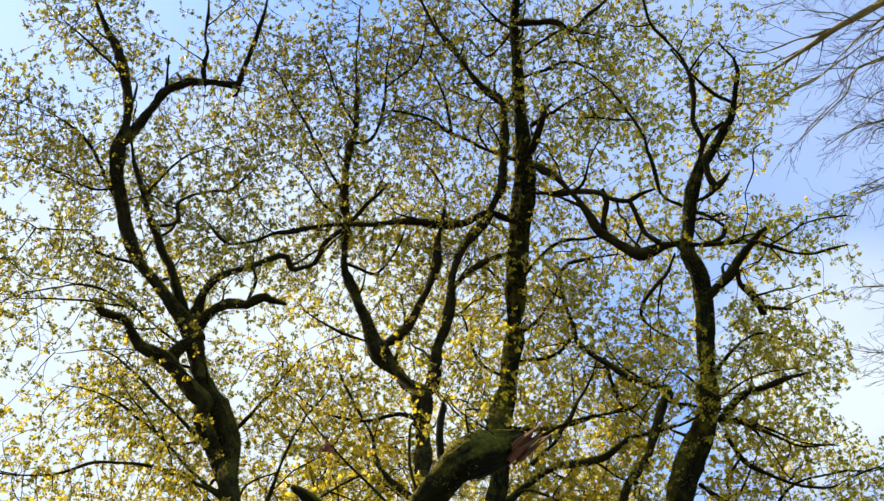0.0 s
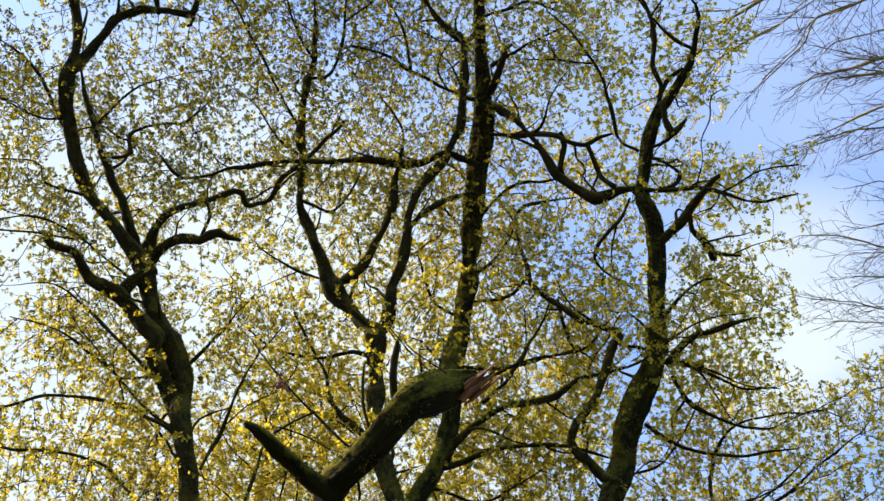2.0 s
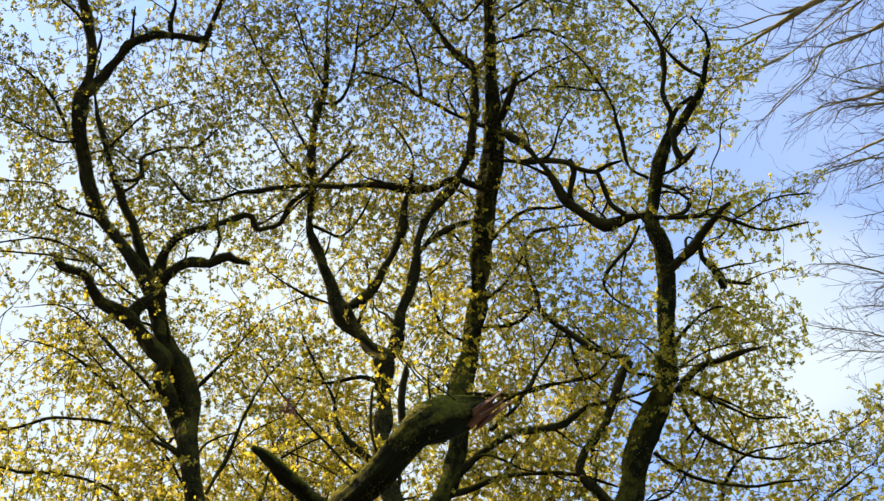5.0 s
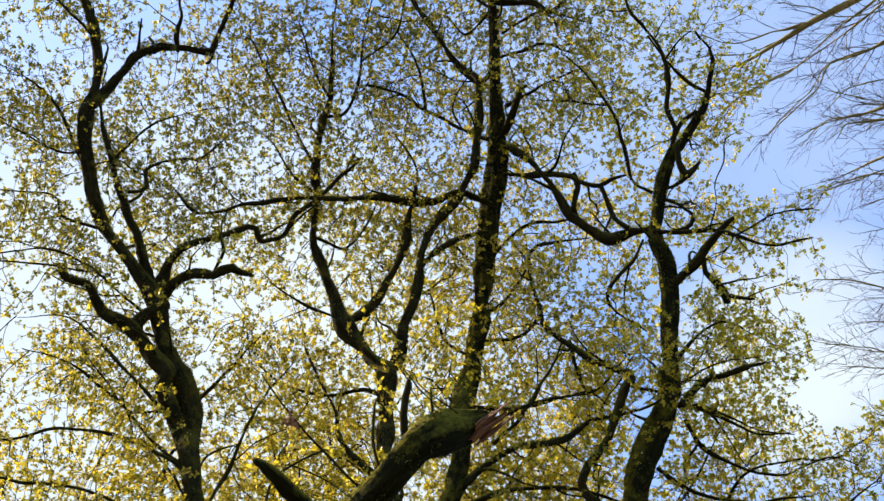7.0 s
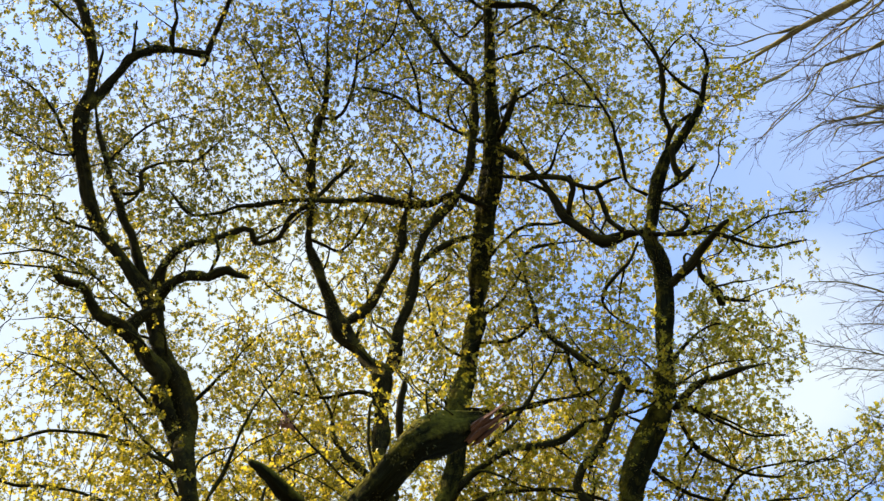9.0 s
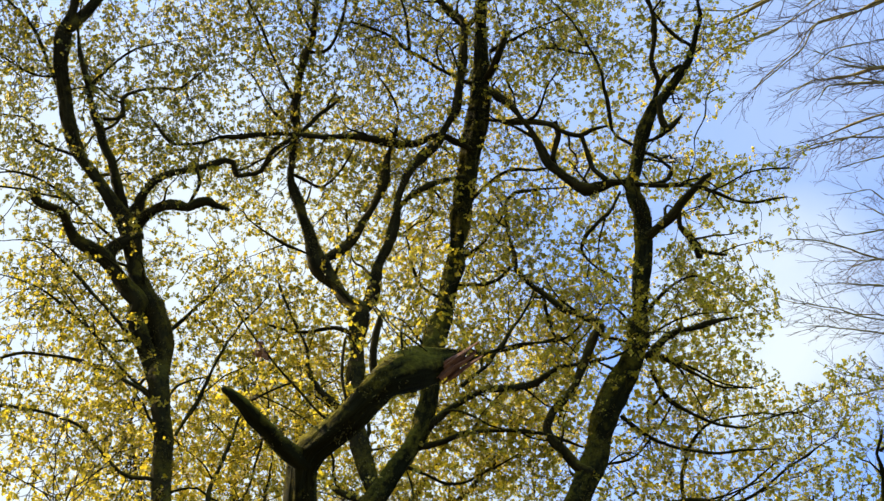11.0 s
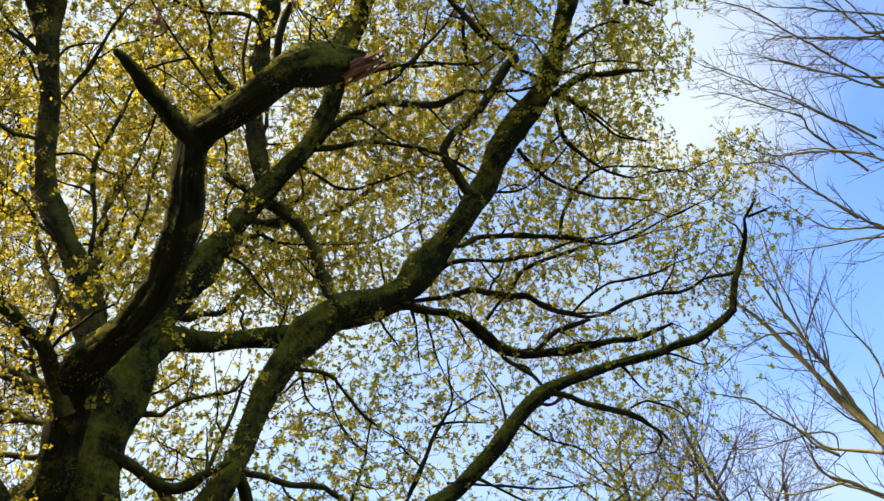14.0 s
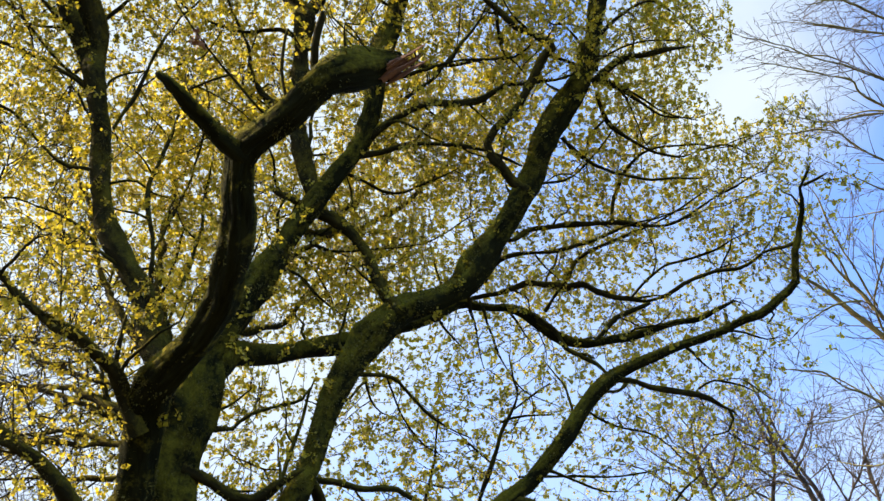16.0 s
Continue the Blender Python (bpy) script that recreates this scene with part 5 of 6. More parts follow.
# next two: outer ends carried on beyond the view as added shade
grow(oak, "branch", 936, 0.50, [(-2.78, 7.53, 5.65, 0.043), (-3.33, 7.72, 6.00, 0.034), (-3.88, 8.06, 6.24, 0.024), (-4.47, 8.32, 6.36, 0.018), (-5.05, 8.16, 6.26, 0.016), (-5.79, 7.62, 6.23, 0.011), (-6.43, 7.12, 6.16, 0.006)])
grow(oak, "branch", 936, 0.50, [(-2.68, 7.61, 5.35, 0.029), (-3.30, 7.94, 5.61, 0.022), (-3.95, 8.26, 5.82, 0.018), (-4.57, 8.21, 5.76, 0.015), (-5.39, 7.84, 5.62, 0.011), (-6.18, 7.33, 5.69, 0.006)])
grow(oak, "branch", 624, 0.50, [(-2.74, 7.09, 4.40, 0.084), (-2.83, 6.88, 4.48, 0.074), (-2.89, 6.72, 4.55, 0.067), (-2.98, 6.55, 4.64, 0.062), (-3.06, 6.36, 4.68, 0.056), (-3.15, 6.17, 4.69, 0.051), (-3.51, 5.83, 4.69, 0.026), (-4.04, 5.33, 4.83, 0.018), (-4.60, 4.94, 4.92, 0.008)])
grow(oak, "branch", 936, 0.50, [(-2.82, 7.59, 5.51, 0.022), (-3.33, 7.66, 6.28, 0.018), (-3.98, 7.98, 6.68, 0.012), (-4.62, 8.25, 6.94, 0.006)])
grow(oak, "branch", 0, 0.30, [(-1.13, 4.54, 6.26, 0.010), (-1.27, 4.41, 6.34, 0.008), (-1.41, 4.26, 6.44, 0.008), (-1.60, 4.03, 6.57, 0.007), (-1.80, 3.81, 6.81, 0.004)])
grow(oak, "branch", 65, 0.25, [(-1.00, 4.41, 6.28, 0.012), (-1.04, 4.27, 6.46, 0.010), (-1.03, 4.13, 6.71, 0.007), (-0.94, 4.25, 6.69, 0.004)])
grow(oak, "branch", 65, 0.25, [(-0.60, 4.17, 6.49, 0.010), (-0.60, 4.06, 6.71, 0.008), (-0.51, 4.10, 6.75, 0.006), (-0.45, 4.01, 6.95, 0.003)])
grow(oak, "branch", 39, 0.20, [(-0.43, 4.15, 6.53, 0.008), (-0.59, 4.06, 6.64, 0.006), (-0.71, 4.01, 6.74, 0.006), (-0.74, 3.97, 6.82, 0.003)])
grow(oak, "branch", 39, 0.20, [(-1.69, 4.34, 6.35, 0.008), (-1.55, 4.31, 6.42, 0.006), (-1.41, 4.30, 6.48, 0.006)])
grow(oak, "branch", 39, 0.20, [(-1.66, 4.35, 6.42, 0.008), (-1.51, 4.39, 6.36, 0.006), (-1.34, 4.50, 6.31, 0.006), (-1.28, 4.55, 6.28, 0.003)])
grow(oak, "branch", 78, 0.30, [(-0.43, 4.19, 6.42, 0.008), (-0.59, 4.12, 6.60, 0.007), (-0.71, 4.07, 6.75, 0.006), (-0.87, 4.00, 7.03, 0.003)])
grow(oak, "branch", 104, 0.30, [(-1.59, 5.71, 5.64, 0.009), (-1.43, 5.69, 5.89, 0.008), (-1.32, 5.59, 6.20, 0.005), (-1.30, 5.55, 6.41, 0.003)])
grow(oak, "branch", 379, 0.60, [(-2.25, 7.63, 6.02, 0.055), (-2.47, 8.37, 7.61, 0.043), (-2.67, 8.88, 9.34, 0.032), (-2.73, 8.86, 10.79, 0.024), (-2.74, 8.51, 11.79, 0.011)])
grow(oak, "branch", 379, 0.60, [(-2.44, 7.60, 5.98, 0.047), (-3.05, 8.15, 7.62, 0.038), (-3.32, 8.66, 9.34, 0.032), (-3.44, 8.63, 10.77, 0.024), (-3.54, 8.34, 11.68, 0.011)])
grow(oak, "branch", 379, 0.60, [(-1.98, 7.62, 7.09, 0.051), (-1.64, 8.61, 8.39, 0.042), (-1.19, 9.44, 9.84, 0.032), (-0.69, 9.63, 11.11, 0.023), (-0.47, 9.18, 12.23, 0.012)])
grow(oak, "branch", 379, 0.60, [(-1.54, 7.55, 7.80, 0.046), (-0.80, 8.84, 9.06, 0.034), (-0.01, 9.16, 10.24, 0.027), (0.58, 9.25, 11.49, 0.020), (0.88, 9.06, 12.31, 0.012)])
grow(oak, "branch", 379, 0.60, [(-2.65, 7.54, 6.16, 0.047), (-3.57, 8.05, 7.48, 0.035), (-4.27, 8.49, 9.04, 0.028), (-4.79, 8.43, 10.33, 0.020), (-4.93, 8.17, 11.22, 0.010)])
grow(oak, "branch", 349, 0.60, [(-2.20, 7.68, 6.56, 0.046), (-1.75, 8.67, 7.44, 0.031), (-1.43, 9.22, 8.48, 0.025), (-0.83, 9.89, 9.35, 0.016), (-0.26, 10.06, 9.97, 0.009)])
grow(oak, "branch", 220, 0.25, [(1.11, 5.61, 13.04, 0.039), (1.14, 5.75, 12.92, 0.031), (1.08, 5.87, 12.84, 0.035), (1.03, 6.05, 12.72, 0.035)])
grow(oak, "branch", 0, 0.20, [(2.57, 5.61, 12.58, 0.041), (2.68, 5.56, 12.65, 0.030), (2.76, 5.50, 12.72, 0.015)])
grow(oak, "branch", 420, 0.30, [(1.93, 9.57, 7.76, 0.031), (2.09, 9.47, 7.89, 0.028), (2.22, 9.38, 8.01, 0.028), (2.42, 9.32, 8.10, 0.028), (2.64, 9.26, 8.16, 0.025)])
grow(oak, "branch", 120, 0.30, [(3.14, 8.82, 6.41, 0.018), (3.17, 8.86, 6.32, 0.015), (3.12, 8.94, 6.22, 0.012), (2.90, 9.02, 6.19, 0.006)])
grow(oak, "branch", 200, 0.35, [(-1.74, 7.84, 4.96, 0.054), (-1.66, 7.95, 4.87, 0.045), (-1.56, 8.10, 4.74, 0.037)])
grow(oak, "branch", 150, 0.40, [(0.74, 8.70, 5.31, 0.050), (0.92, 8.75, 5.31, 0.045), (1.07, 8.82, 5.27, 0.042), (1.28, 8.89, 5.25, 0.040), (1.82, 9.03, 5.33, 0.035), (2.37, 9.13, 5.39, 0.029), (2.67, 9.21, 5.50, 0.021), (3.05, 9.55, 5.61, 0.009)])
grow(oak, "branch", 150, 0.35, [(0.90, 9.51, 6.80, 0.013), (1.11, 9.51, 6.96, 0.013), (1.35, 9.52, 7.15, 0.007)])
grow(oak, "branch", 150, 0.35, [(0.74, 9.53, 6.64, 0.013), (0.98, 9.55, 6.73, 0.013), (1.33, 9.59, 6.78, 0.007)])
grow(oak, "branch", 150, 0.35, [(0.63, 9.65, 6.18, 0.013), (0.43, 9.59, 6.34, 0.013), (0.26, 9.54, 6.48, 0.006)])
grow(oak, "branch", 200, 0.40, [(-0.14, 9.58, 5.44, 0.018), (-0.08, 9.35, 5.72, 0.015), (0.01, 9.10, 5.99, 0.015), (0.04, 8.76, 6.25, 0.009)])
grow(oak, "branch", 150, 0.30, [(-2.14, 7.64, 5.63, 0.025), (-2.00, 7.68, 5.76, 0.021), (-1.90, 7.75, 5.88, 0.016), (-1.76, 7.74, 6.02, 0.008)])
grow(oak, "branch", 700, 0.45, [(-2.76, 7.62, 5.54, 0.033), (-3.31, 7.77, 5.86, 0.027), (-4.03, 8.15, 6.24, 0.023), (-4.66, 8.23, 6.37, 0.014), (-5.05, 8.16, 6.26, 0.008)])
grow(oak, "branch", 700, 0.45, [(-2.84, 7.71, 5.43, 0.028), (-3.62, 8.21, 5.70, 0.025), (-4.46, 8.62, 5.99, 0.020), (-4.91, 8.44, 5.99, 0.011)])
grow(oak, "branch", 700, 0.45, [(-2.72, 7.89, 5.21, 0.028), (-3.21, 7.99, 5.20, 0.023), (-4.04, 8.73, 5.59, 0.020), (-4.66, 8.86, 5.61, 0.011)])
grow(oak, "branch", 700, 0.45, [(-2.76, 7.46, 5.79, 0.023), (-3.33, 7.66, 6.09, 0.019), (-3.95, 7.92, 6.45, 0.017), (-4.57, 7.97, 6.74, 0.012)])
grow(oak, "branch", 350, 0.40, [(-4.20, 6.02, 10.74, 0.024), (-4.59, 5.96, 10.85, 0.021), (-4.89, 5.86, 11.00, 0.014), (-5.27, 5.80, 11.12, 0.007)])


def splinters(tree, tip, way, mat):
    """The torn end of the snapped limb: long flat uneven shards of heartwood, each tapered to a ragged point."""
    rng = tree.rng
    tip, way = np.array(tip), np.array(way) / np.linalg.norm(way)
    u = np.cross(way, (0, 0, 1.0))
    u /= np.linalg.norm(u)
    v = np.cross(u, way)
    for _ in range(13):
        turn, out = rng.uniform(0, 2 * math.pi), rng.uniform(0.01, 0.075)
        foot = tip + out * (math.cos(turn) * u + math.sin(turn) * v) - way * rng.uniform(0.10, 0.22)
        reach = rng.uniform(0.16, 0.32)
        lean = way + rng.normal(0, 0.06, 3)
        flat = math.cos(turn) * v - math.sin(turn) * u
        thick = np.cross(lean, flat)
        wide, deep = rng.uniform(0.007, 0.019), rng.uniform(0.004, 0.010)
        rings = []
        for q, w in ((0, 1.0), (0.35, 0.95), (0.65, 0.7), (0.88, 0.45), (1.0, 0.08)):
            c = foot + lean * reach * q + flat * rng.normal(0, 0.004) * (q > 0)
            rings += [c + flat * wide * w + thick * deep * w, c - flat * wide * w + thick * deep * w,
                      c - flat * wide * w - thick * deep * w, c + flat * wide * w - thick * deep * w]
        quads = [(4 * r + q, 4 * r + (q + 1) % 4, 4 * r + 4 + (q + 1) % 4, 4 * r + 4 + q) for r in range(4) for q in range(4)] + [(16, 17, 18, 19), (3, 2, 1, 0)]
        mesh_object("splinter", np.array(rings) - np.array(tree.base), quads, mat, tree.top, smooth=False)


splinters(oak, (-0.215, 4.24, 6.50), (0.84, -0.37, 0.40), TORN_WOOD)
moss(oak, MOSS)
side_branches(oak)
oak_nodes, oak_parent, tips, inner = twigs(oak, TWIG_BARK, fork=(-1.0, 7.2, 11.2), shoots=water_shoots(oak))
tip_way = oak_nodes[tips] - oak_nodes[oak_parent[tips]]
inner_pick = inner[oak.rng.random(len(inner)) < 0.9]
leaf_places = np.vstack([oak_nodes[tips], oak_nodes[inner_pick]])
leaf_ways = np.vstack([tip_way, oak_nodes[inner_pick] - oak_nodes[oak_parent[inner_pick]]])
sparse = (leaf_places[:, 0] < -2.7) & (leaf_places[:, 2] < 7.8) & (oak.rng.random(len(leaf_places)) < 0.55)  # the low western boughs are hardly in leaf
sparse |= (leaf_places[:, 0] > 0.8) & (leaf_places[:, 2] < 8.4) & (oak.rng.random(len(leaf_places)) < 0.2)
leaf_places, leaf_ways = leaf_places[~sparse], leaf_ways[~sparse]
leaf_ways /= np.linalg.norm(leaf_ways, axis=1)[:, None] + 1e-9
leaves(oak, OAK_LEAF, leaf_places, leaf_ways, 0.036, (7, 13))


low_boughs = [(spine, girth) for spine, girth in zip(oak.nodes, oak.radii) if spine[:, 0].mean() < -3.0 and spine[:, 2].mean() < 7.4 and len(spine) > 3]
sprigs(oak, TWIG_BARK, 0.075, (0.5, 1.2), 0.0030, 40.0, low_boughs, "bare_twig_spray")


def dry_clump(tree, place, mat):
    """A tuft of last year's leaves caught on a shoot."""
    rng = tree.rng
    places = np.array(place) + rng.normal(0, 0.022, (8, 3))
    leaves(tree, mat, places, rng.normal(0, 1, (8, 3)), 0.045, (3, 5), "dead_leaf_clump")


dry_clump(oak, (-1.594, 4.055, 6.557), DEAD_LEAF)

# ---- bare trees ----
high = Tree("bare_tree", (9.7, 4.6, 0.0), "tall leafless tree with pale sunlit arching branches", "tree", PALE_BARK, 21, "bare trees")
grow(high, "trunk", 0, 0, [(9.75, 4.65, -0.10, 0.500), (9.70, 4.60, 0.50, 0.380), (9.60, 4.50, 5.00, 0.320), (9.40, 4.30, 10.00, 0.270), (9.20, 4.20, 14.00, 0.200), (9.00, 4.10, 17.00, 0.130), (8.80, 4.00, 19.50, 0.050)])
grow(high, "limb", 0, 0.45, [(9.14, 4.17, 14.84, 0.151), (8.26, 3.52, 16.04, 0.121), (7.20, 4.27, 16.40, 0.089), (6.13, 4.92, 16.67, 0.075), (5.63, 5.19, 16.78, 0.062), (5.16, 5.46, 16.85, 0.042), (4.66, 5.74, 16.91, 0.024), (4.11, 5.95, 16.99, 0.009)])
grow(high, "branch", 0, 0.4, [(5.67, 5.17, 16.77, 0.021), (5.04, 5.30, 16.95, 0.017), (4.41, 5.46, 17.08, 0.011), (3.65, 5.24, 17.36, 0.004)])
grow(high, "branch", 0, 0.4, [(5.16, 5.46, 16.85, 0.017), (4.58, 5.62, 16.98, 0.013), (3.94, 5.67, 17.14, 0.009), (3.42, 5.75, 17.23, 0.004)])
grow(high, "branch", 0, 0.4, [(7.39, 3.78, 15.86, 0.030), (6.27, 4.58, 15.59, 0.021), (5.75, 5.05, 15.65, 0.018), (5.11, 5.48, 15.74, 0.014), (4.44, 5.83, 15.82, 0.010), (3.99, 6.11, 15.84, 0.009), (3.77, 6.45, 15.75, 0.004)])
grow(high, "branch", 0, 0.4, [(7.78, 4.72, 15.36, 0.034), (6.48, 5.07, 15.32, 0.027), (5.96, 5.34, 15.45, 0.018), (5.46, 5.54, 15.58, 0.014), (5.24, 5.88, 15.53, 0.010), (4.90, 6.17, 15.52, 0.008), (4.50, 6.58, 15.47, 0.004)])
grow(high, "branch", 0, 0.45, [(7.25, 5.89, 14.59, 0.034), (6.43, 6.05, 14.95, 0.023), (5.83, 6.23, 15.13, 0.016), (5.44, 6.33, 15.25, 0.010), (5.15, 6.58, 15.25, 0.004)])
grow(high, "branch", 0, 0.4, [(7.20, 4.27, 16.40, 0.028), (6.61, 4.35, 16.65, 0.020), (5.98, 4.50, 16.86, 0.014), (5.16, 4.64, 17.12, 0.011), (4.27, 4.86, 17.32, 0.004)])
grow(high, "branch", 0, 0.45, [(7.47, 6.33, 14.25, 0.030), (6.32, 6.43, 14.21, 0.021), (5.74, 6.70, 14.35, 0.014), (5.20, 6.96, 14.44, 0.006)])
grow(high, "branch", 0, 0.4, [(8.49, 7.84, 12.76, 0.041), (7.69, 8.13, 13.13, 0.033), (7.24, 8.25, 13.30, 0.030), (7.00, 8.23, 13.47, 0.024), (6.66, 8.16, 13.70, 0.018), (6.25, 8.03, 14.00, 0.008)])
grow(high, "branch", 0, 0.4, [(8.37, 7.91, 12.80, 0.027), (7.56, 8.21, 13.16, 0.017), (6.86, 8.47, 13.38, 0.014), (6.25, 8.68, 13.56, 0.010), (5.43, 8.84, 13.84, 0.004)])
grow(high, "branch", 0, 0.4, [(8.47, 8.33, 12.43, 0.027), (7.74, 8.63, 12.73, 0.019), (7.19, 8.84, 12.90, 0.018), (6.65, 8.97, 13.12, 0.014), (6.17, 9.03, 13.34, 0.010), (5.58, 9.11, 13.58, 0.004)])
grow(high, "branch", 0, 0.4, [(8.40, 8.73, 10.60, 0.032), (7.23, 8.93, 11.36, 0.020), (6.79, 8.90, 11.70, 0.017), (6.33, 8.83, 12.00, 0.013), (5.86, 8.81, 12.30, 0.012), (5.46, 8.85, 12.48, 0.008), (4.97, 8.87, 12.69, 0.006), (4.59, 8.85, 12.88, 0.004)])
grow(high, "branch", 0, 0.4, [(8.14, 8.70, 10.86, 0.029), (7.51, 8.93, 11.16, 0.022), (7.11, 9.05, 11.35, 0.019), (6.69, 9.18, 11.53, 0.013), (6.20, 9.31, 11.66, 0.009), (5.78, 9.60, 11.65, 0.008), (5.01, 9.91, 11.75, 0.004)])
grow(high, "branch", 0, 0.45, [(8.49, 9.35, 9.86, 0.042), (7.36, 9.68, 10.54, 0.032), (6.79, 9.71, 10.95, 0.019), (6.35, 9.69, 11.20, 0.015), (5.98, 9.59, 11.53, 0.008), (5.75, 9.43, 11.82, 0.004)])
grow(high, "branch", 0, 0.45, [(7.63, 9.61, 10.39, 0.022), (7.23, 9.76, 10.57, 0.017), (6.68, 9.99, 10.73, 0.014), (6.25, 9.99, 10.96, 0.009), (5.88, 9.94, 11.24, 0.006)])
grow(high, "branch", 0, 0.45, [(7.63, 9.63, 10.37, 0.019), (7.11, 9.92, 10.50, 0.013), (6.64, 10.21, 10.52, 0.009), (6.21, 10.43, 10.58, 0.006)])
grow(high, "branch", 0, 0.4, [(7.98, 6.36, 15.21, 0.026), (6.57, 5.98, 14.83, 0.016), (5.94, 5.74, 14.37, 0.015), (5.36, 5.49, 13.92, 0.009)])
grow(high, "branch", 0, 0.4, [(7.98, 6.65, 14.99, 0.042), (6.62, 6.27, 14.77, 0.028), (6.04, 6.05, 14.45, 0.022), (5.30, 5.87, 14.10, 0.015), (4.97, 5.82, 13.66, 0.006)])
grow(high, "branch", 0, 0.4, [(7.97, 6.79, 14.88, 0.026), (6.69, 6.80, 14.57, 0.016), (6.26, 6.73, 14.34, 0.016), (5.73, 6.71, 14.07, 0.012), (5.31, 6.68, 13.82, 0.009), (4.89, 6.63, 13.58, 0.009), (4.48, 6.64, 13.29, 0.006), (4.21, 6.56, 13.07, 0.006)])
grow(high, "branch", 0, 0.4, [(7.88, 6.79, 14.88, 0.019), (6.61, 6.90, 14.29, 0.012), (6.23, 6.88, 13.82, 0.012), (5.69, 6.75, 13.43, 0.009), (5.27, 6.63, 13.04, 0.006)])
grow(high, "branch", 0, 0.4, [(7.75, 8.63, 13.46, 0.019), (6.56, 7.83, 13.58, 0.009), (6.09, 7.48, 13.36, 0.009), (5.68, 7.15, 13.13, 0.009), (5.19, 6.95, 12.80, 0.006)])
grow(high, "branch", 0, 0.4, [(7.85, 8.24, 13.76, 0.022), (6.52, 7.97, 13.31, 0.012), (5.72, 7.68, 12.88, 0.012), (5.13, 7.42, 12.44, 0.006)])
grow(high, "branch", 0, 0.4, [(7.83, 9.13, 13.08, 0.029), (6.63, 8.63, 13.12, 0.016), (6.19, 8.37, 13.00, 0.016), (5.65, 8.08, 12.89, 0.012), (5.22, 7.83, 12.76, 0.012), (4.72, 7.58, 12.62, 0.009), (4.37, 7.41, 12.43, 0.006)])
grow(high, "branch", 0, 0.4, [(7.84, 8.49, 13.57, 0.019), (6.52, 8.29, 13.07, 0.012), (5.72, 8.01, 12.63, 0.009), (5.18, 7.77, 12.17, 0.006)])
grow(high, "branch", 0, 0.4, [(7.83, 9.13, 13.08, 0.022), (6.51, 8.69, 12.76, 0.016), (5.71, 8.32, 12.39, 0.012), (5.08, 7.95, 12.03, 0.006)])
grow(high, "branch", 0, 0.4, [(7.81, 9.77, 12.59, 0.026), (6.61, 9.33, 12.59, 0.016), (6.08, 9.05, 12.47, 0.016), (5.64, 8.84, 12.31, 0.012), (5.20, 8.58, 12.18, 0.012), (4.78, 8.35, 12.03, 0.009), (4.44, 8.14, 11.87, 0.006)])
grow(high, "branch", 0, 0.4, [(7.80, 10.20, 12.27, 0.026), (6.58, 9.54, 12.36, 0.019), (6.25, 9.19, 12.25, 0.015), (5.57, 8.92, 12.06, 0.012), (5.04, 8.65, 11.87, 0.009), (4.55, 8.37, 11.69, 0.006)])
grow(high, "branch", 0, 0.4, [(7.81, 9.98, 12.43, 0.022), (6.54, 9.77, 12.09, 0.016), (5.96, 9.57, 11.76, 0.012), (5.38, 9.28, 11.49, 0.012), (4.90, 8.96, 11.25, 0.006)])
grow(high, "branch", 0, 0.4, [(7.79, 10.84, 11.78, 0.022), (6.53, 10.15, 11.80, 0.012), (6.04, 9.71, 11.65, 0.012), (5.46, 9.42, 11.39, 0.012), (4.81, 9.22, 11.05, 0.006)])
grow(high, "branch", 0, 0.4, [(7.23, 4.14, 16.51, 0.029), (6.24, 4.65, 15.90, 0.019), (5.67, 4.86, 15.49, 0.016), (5.03, 5.06, 15.08, 0.015), (4.59, 5.18, 14.73, 0.012), (3.99, 5.25, 14.40, 0.012), (3.58, 5.33, 14.08, 0.009), (3.19, 5.45, 13.73, 0.006)])
grow(high, "branch", 0, 0.4, [(7.66, 4.98, 16.06, 0.032), (6.31, 5.24, 15.53, 0.019), (5.59, 5.26, 15.17, 0.016), (5.17, 5.26, 14.85, 0.015), (4.90, 5.43, 14.45, 0.012), (4.38, 5.57, 14.04, 0.009), (3.86, 5.74, 13.61, 0.006)])
grow(high, "branch", 0, 0.4, [(7.46, 6.40, 15.23, 0.022), (6.09, 5.93, 14.82, 0.012), (5.48, 5.59, 14.39, 0.009), (4.83, 5.24, 13.97, 0.006)])
grow(high, "branch", 0, 0.4, [(7.43, 6.67, 15.07, 0.022), (6.12, 6.16, 14.83, 0.016), (5.55, 5.94, 14.49, 0.012), (4.98, 5.80, 14.09, 0.009), (4.46, 5.75, 13.65, 0.006)])
grow(high, "branch", 0, 0.4, [(7.35, 7.21, 14.76, 0.022), (6.01, 6.92, 14.39, 0.016), (5.44, 6.74, 14.02, 0.012), (4.96, 6.59, 13.64, 0.009), (4.41, 6.53, 13.20, 0.006)])
grow(high, "branch", 0, 0.4, [(7.54, 5.82, 15.57, 0.022), (6.13, 5.62, 15.00, 0.012), (5.42, 5.46, 14.46, 0.009), (4.87, 5.46, 13.85, 0.006)])
grow(high, "branch", 0, 0.4, [(7.70, 4.67, 16.24, 0.026), (6.24, 4.76, 15.65, 0.012), (5.56, 4.64, 15.24, 0.012), (4.85, 4.33, 14.93, 0.009), (4.33, 4.09, 14.60, 0.006)])
sprigs(high, PALE_TWIG, 0.16, (0.35, 0.95), 0.0026, 34.0)

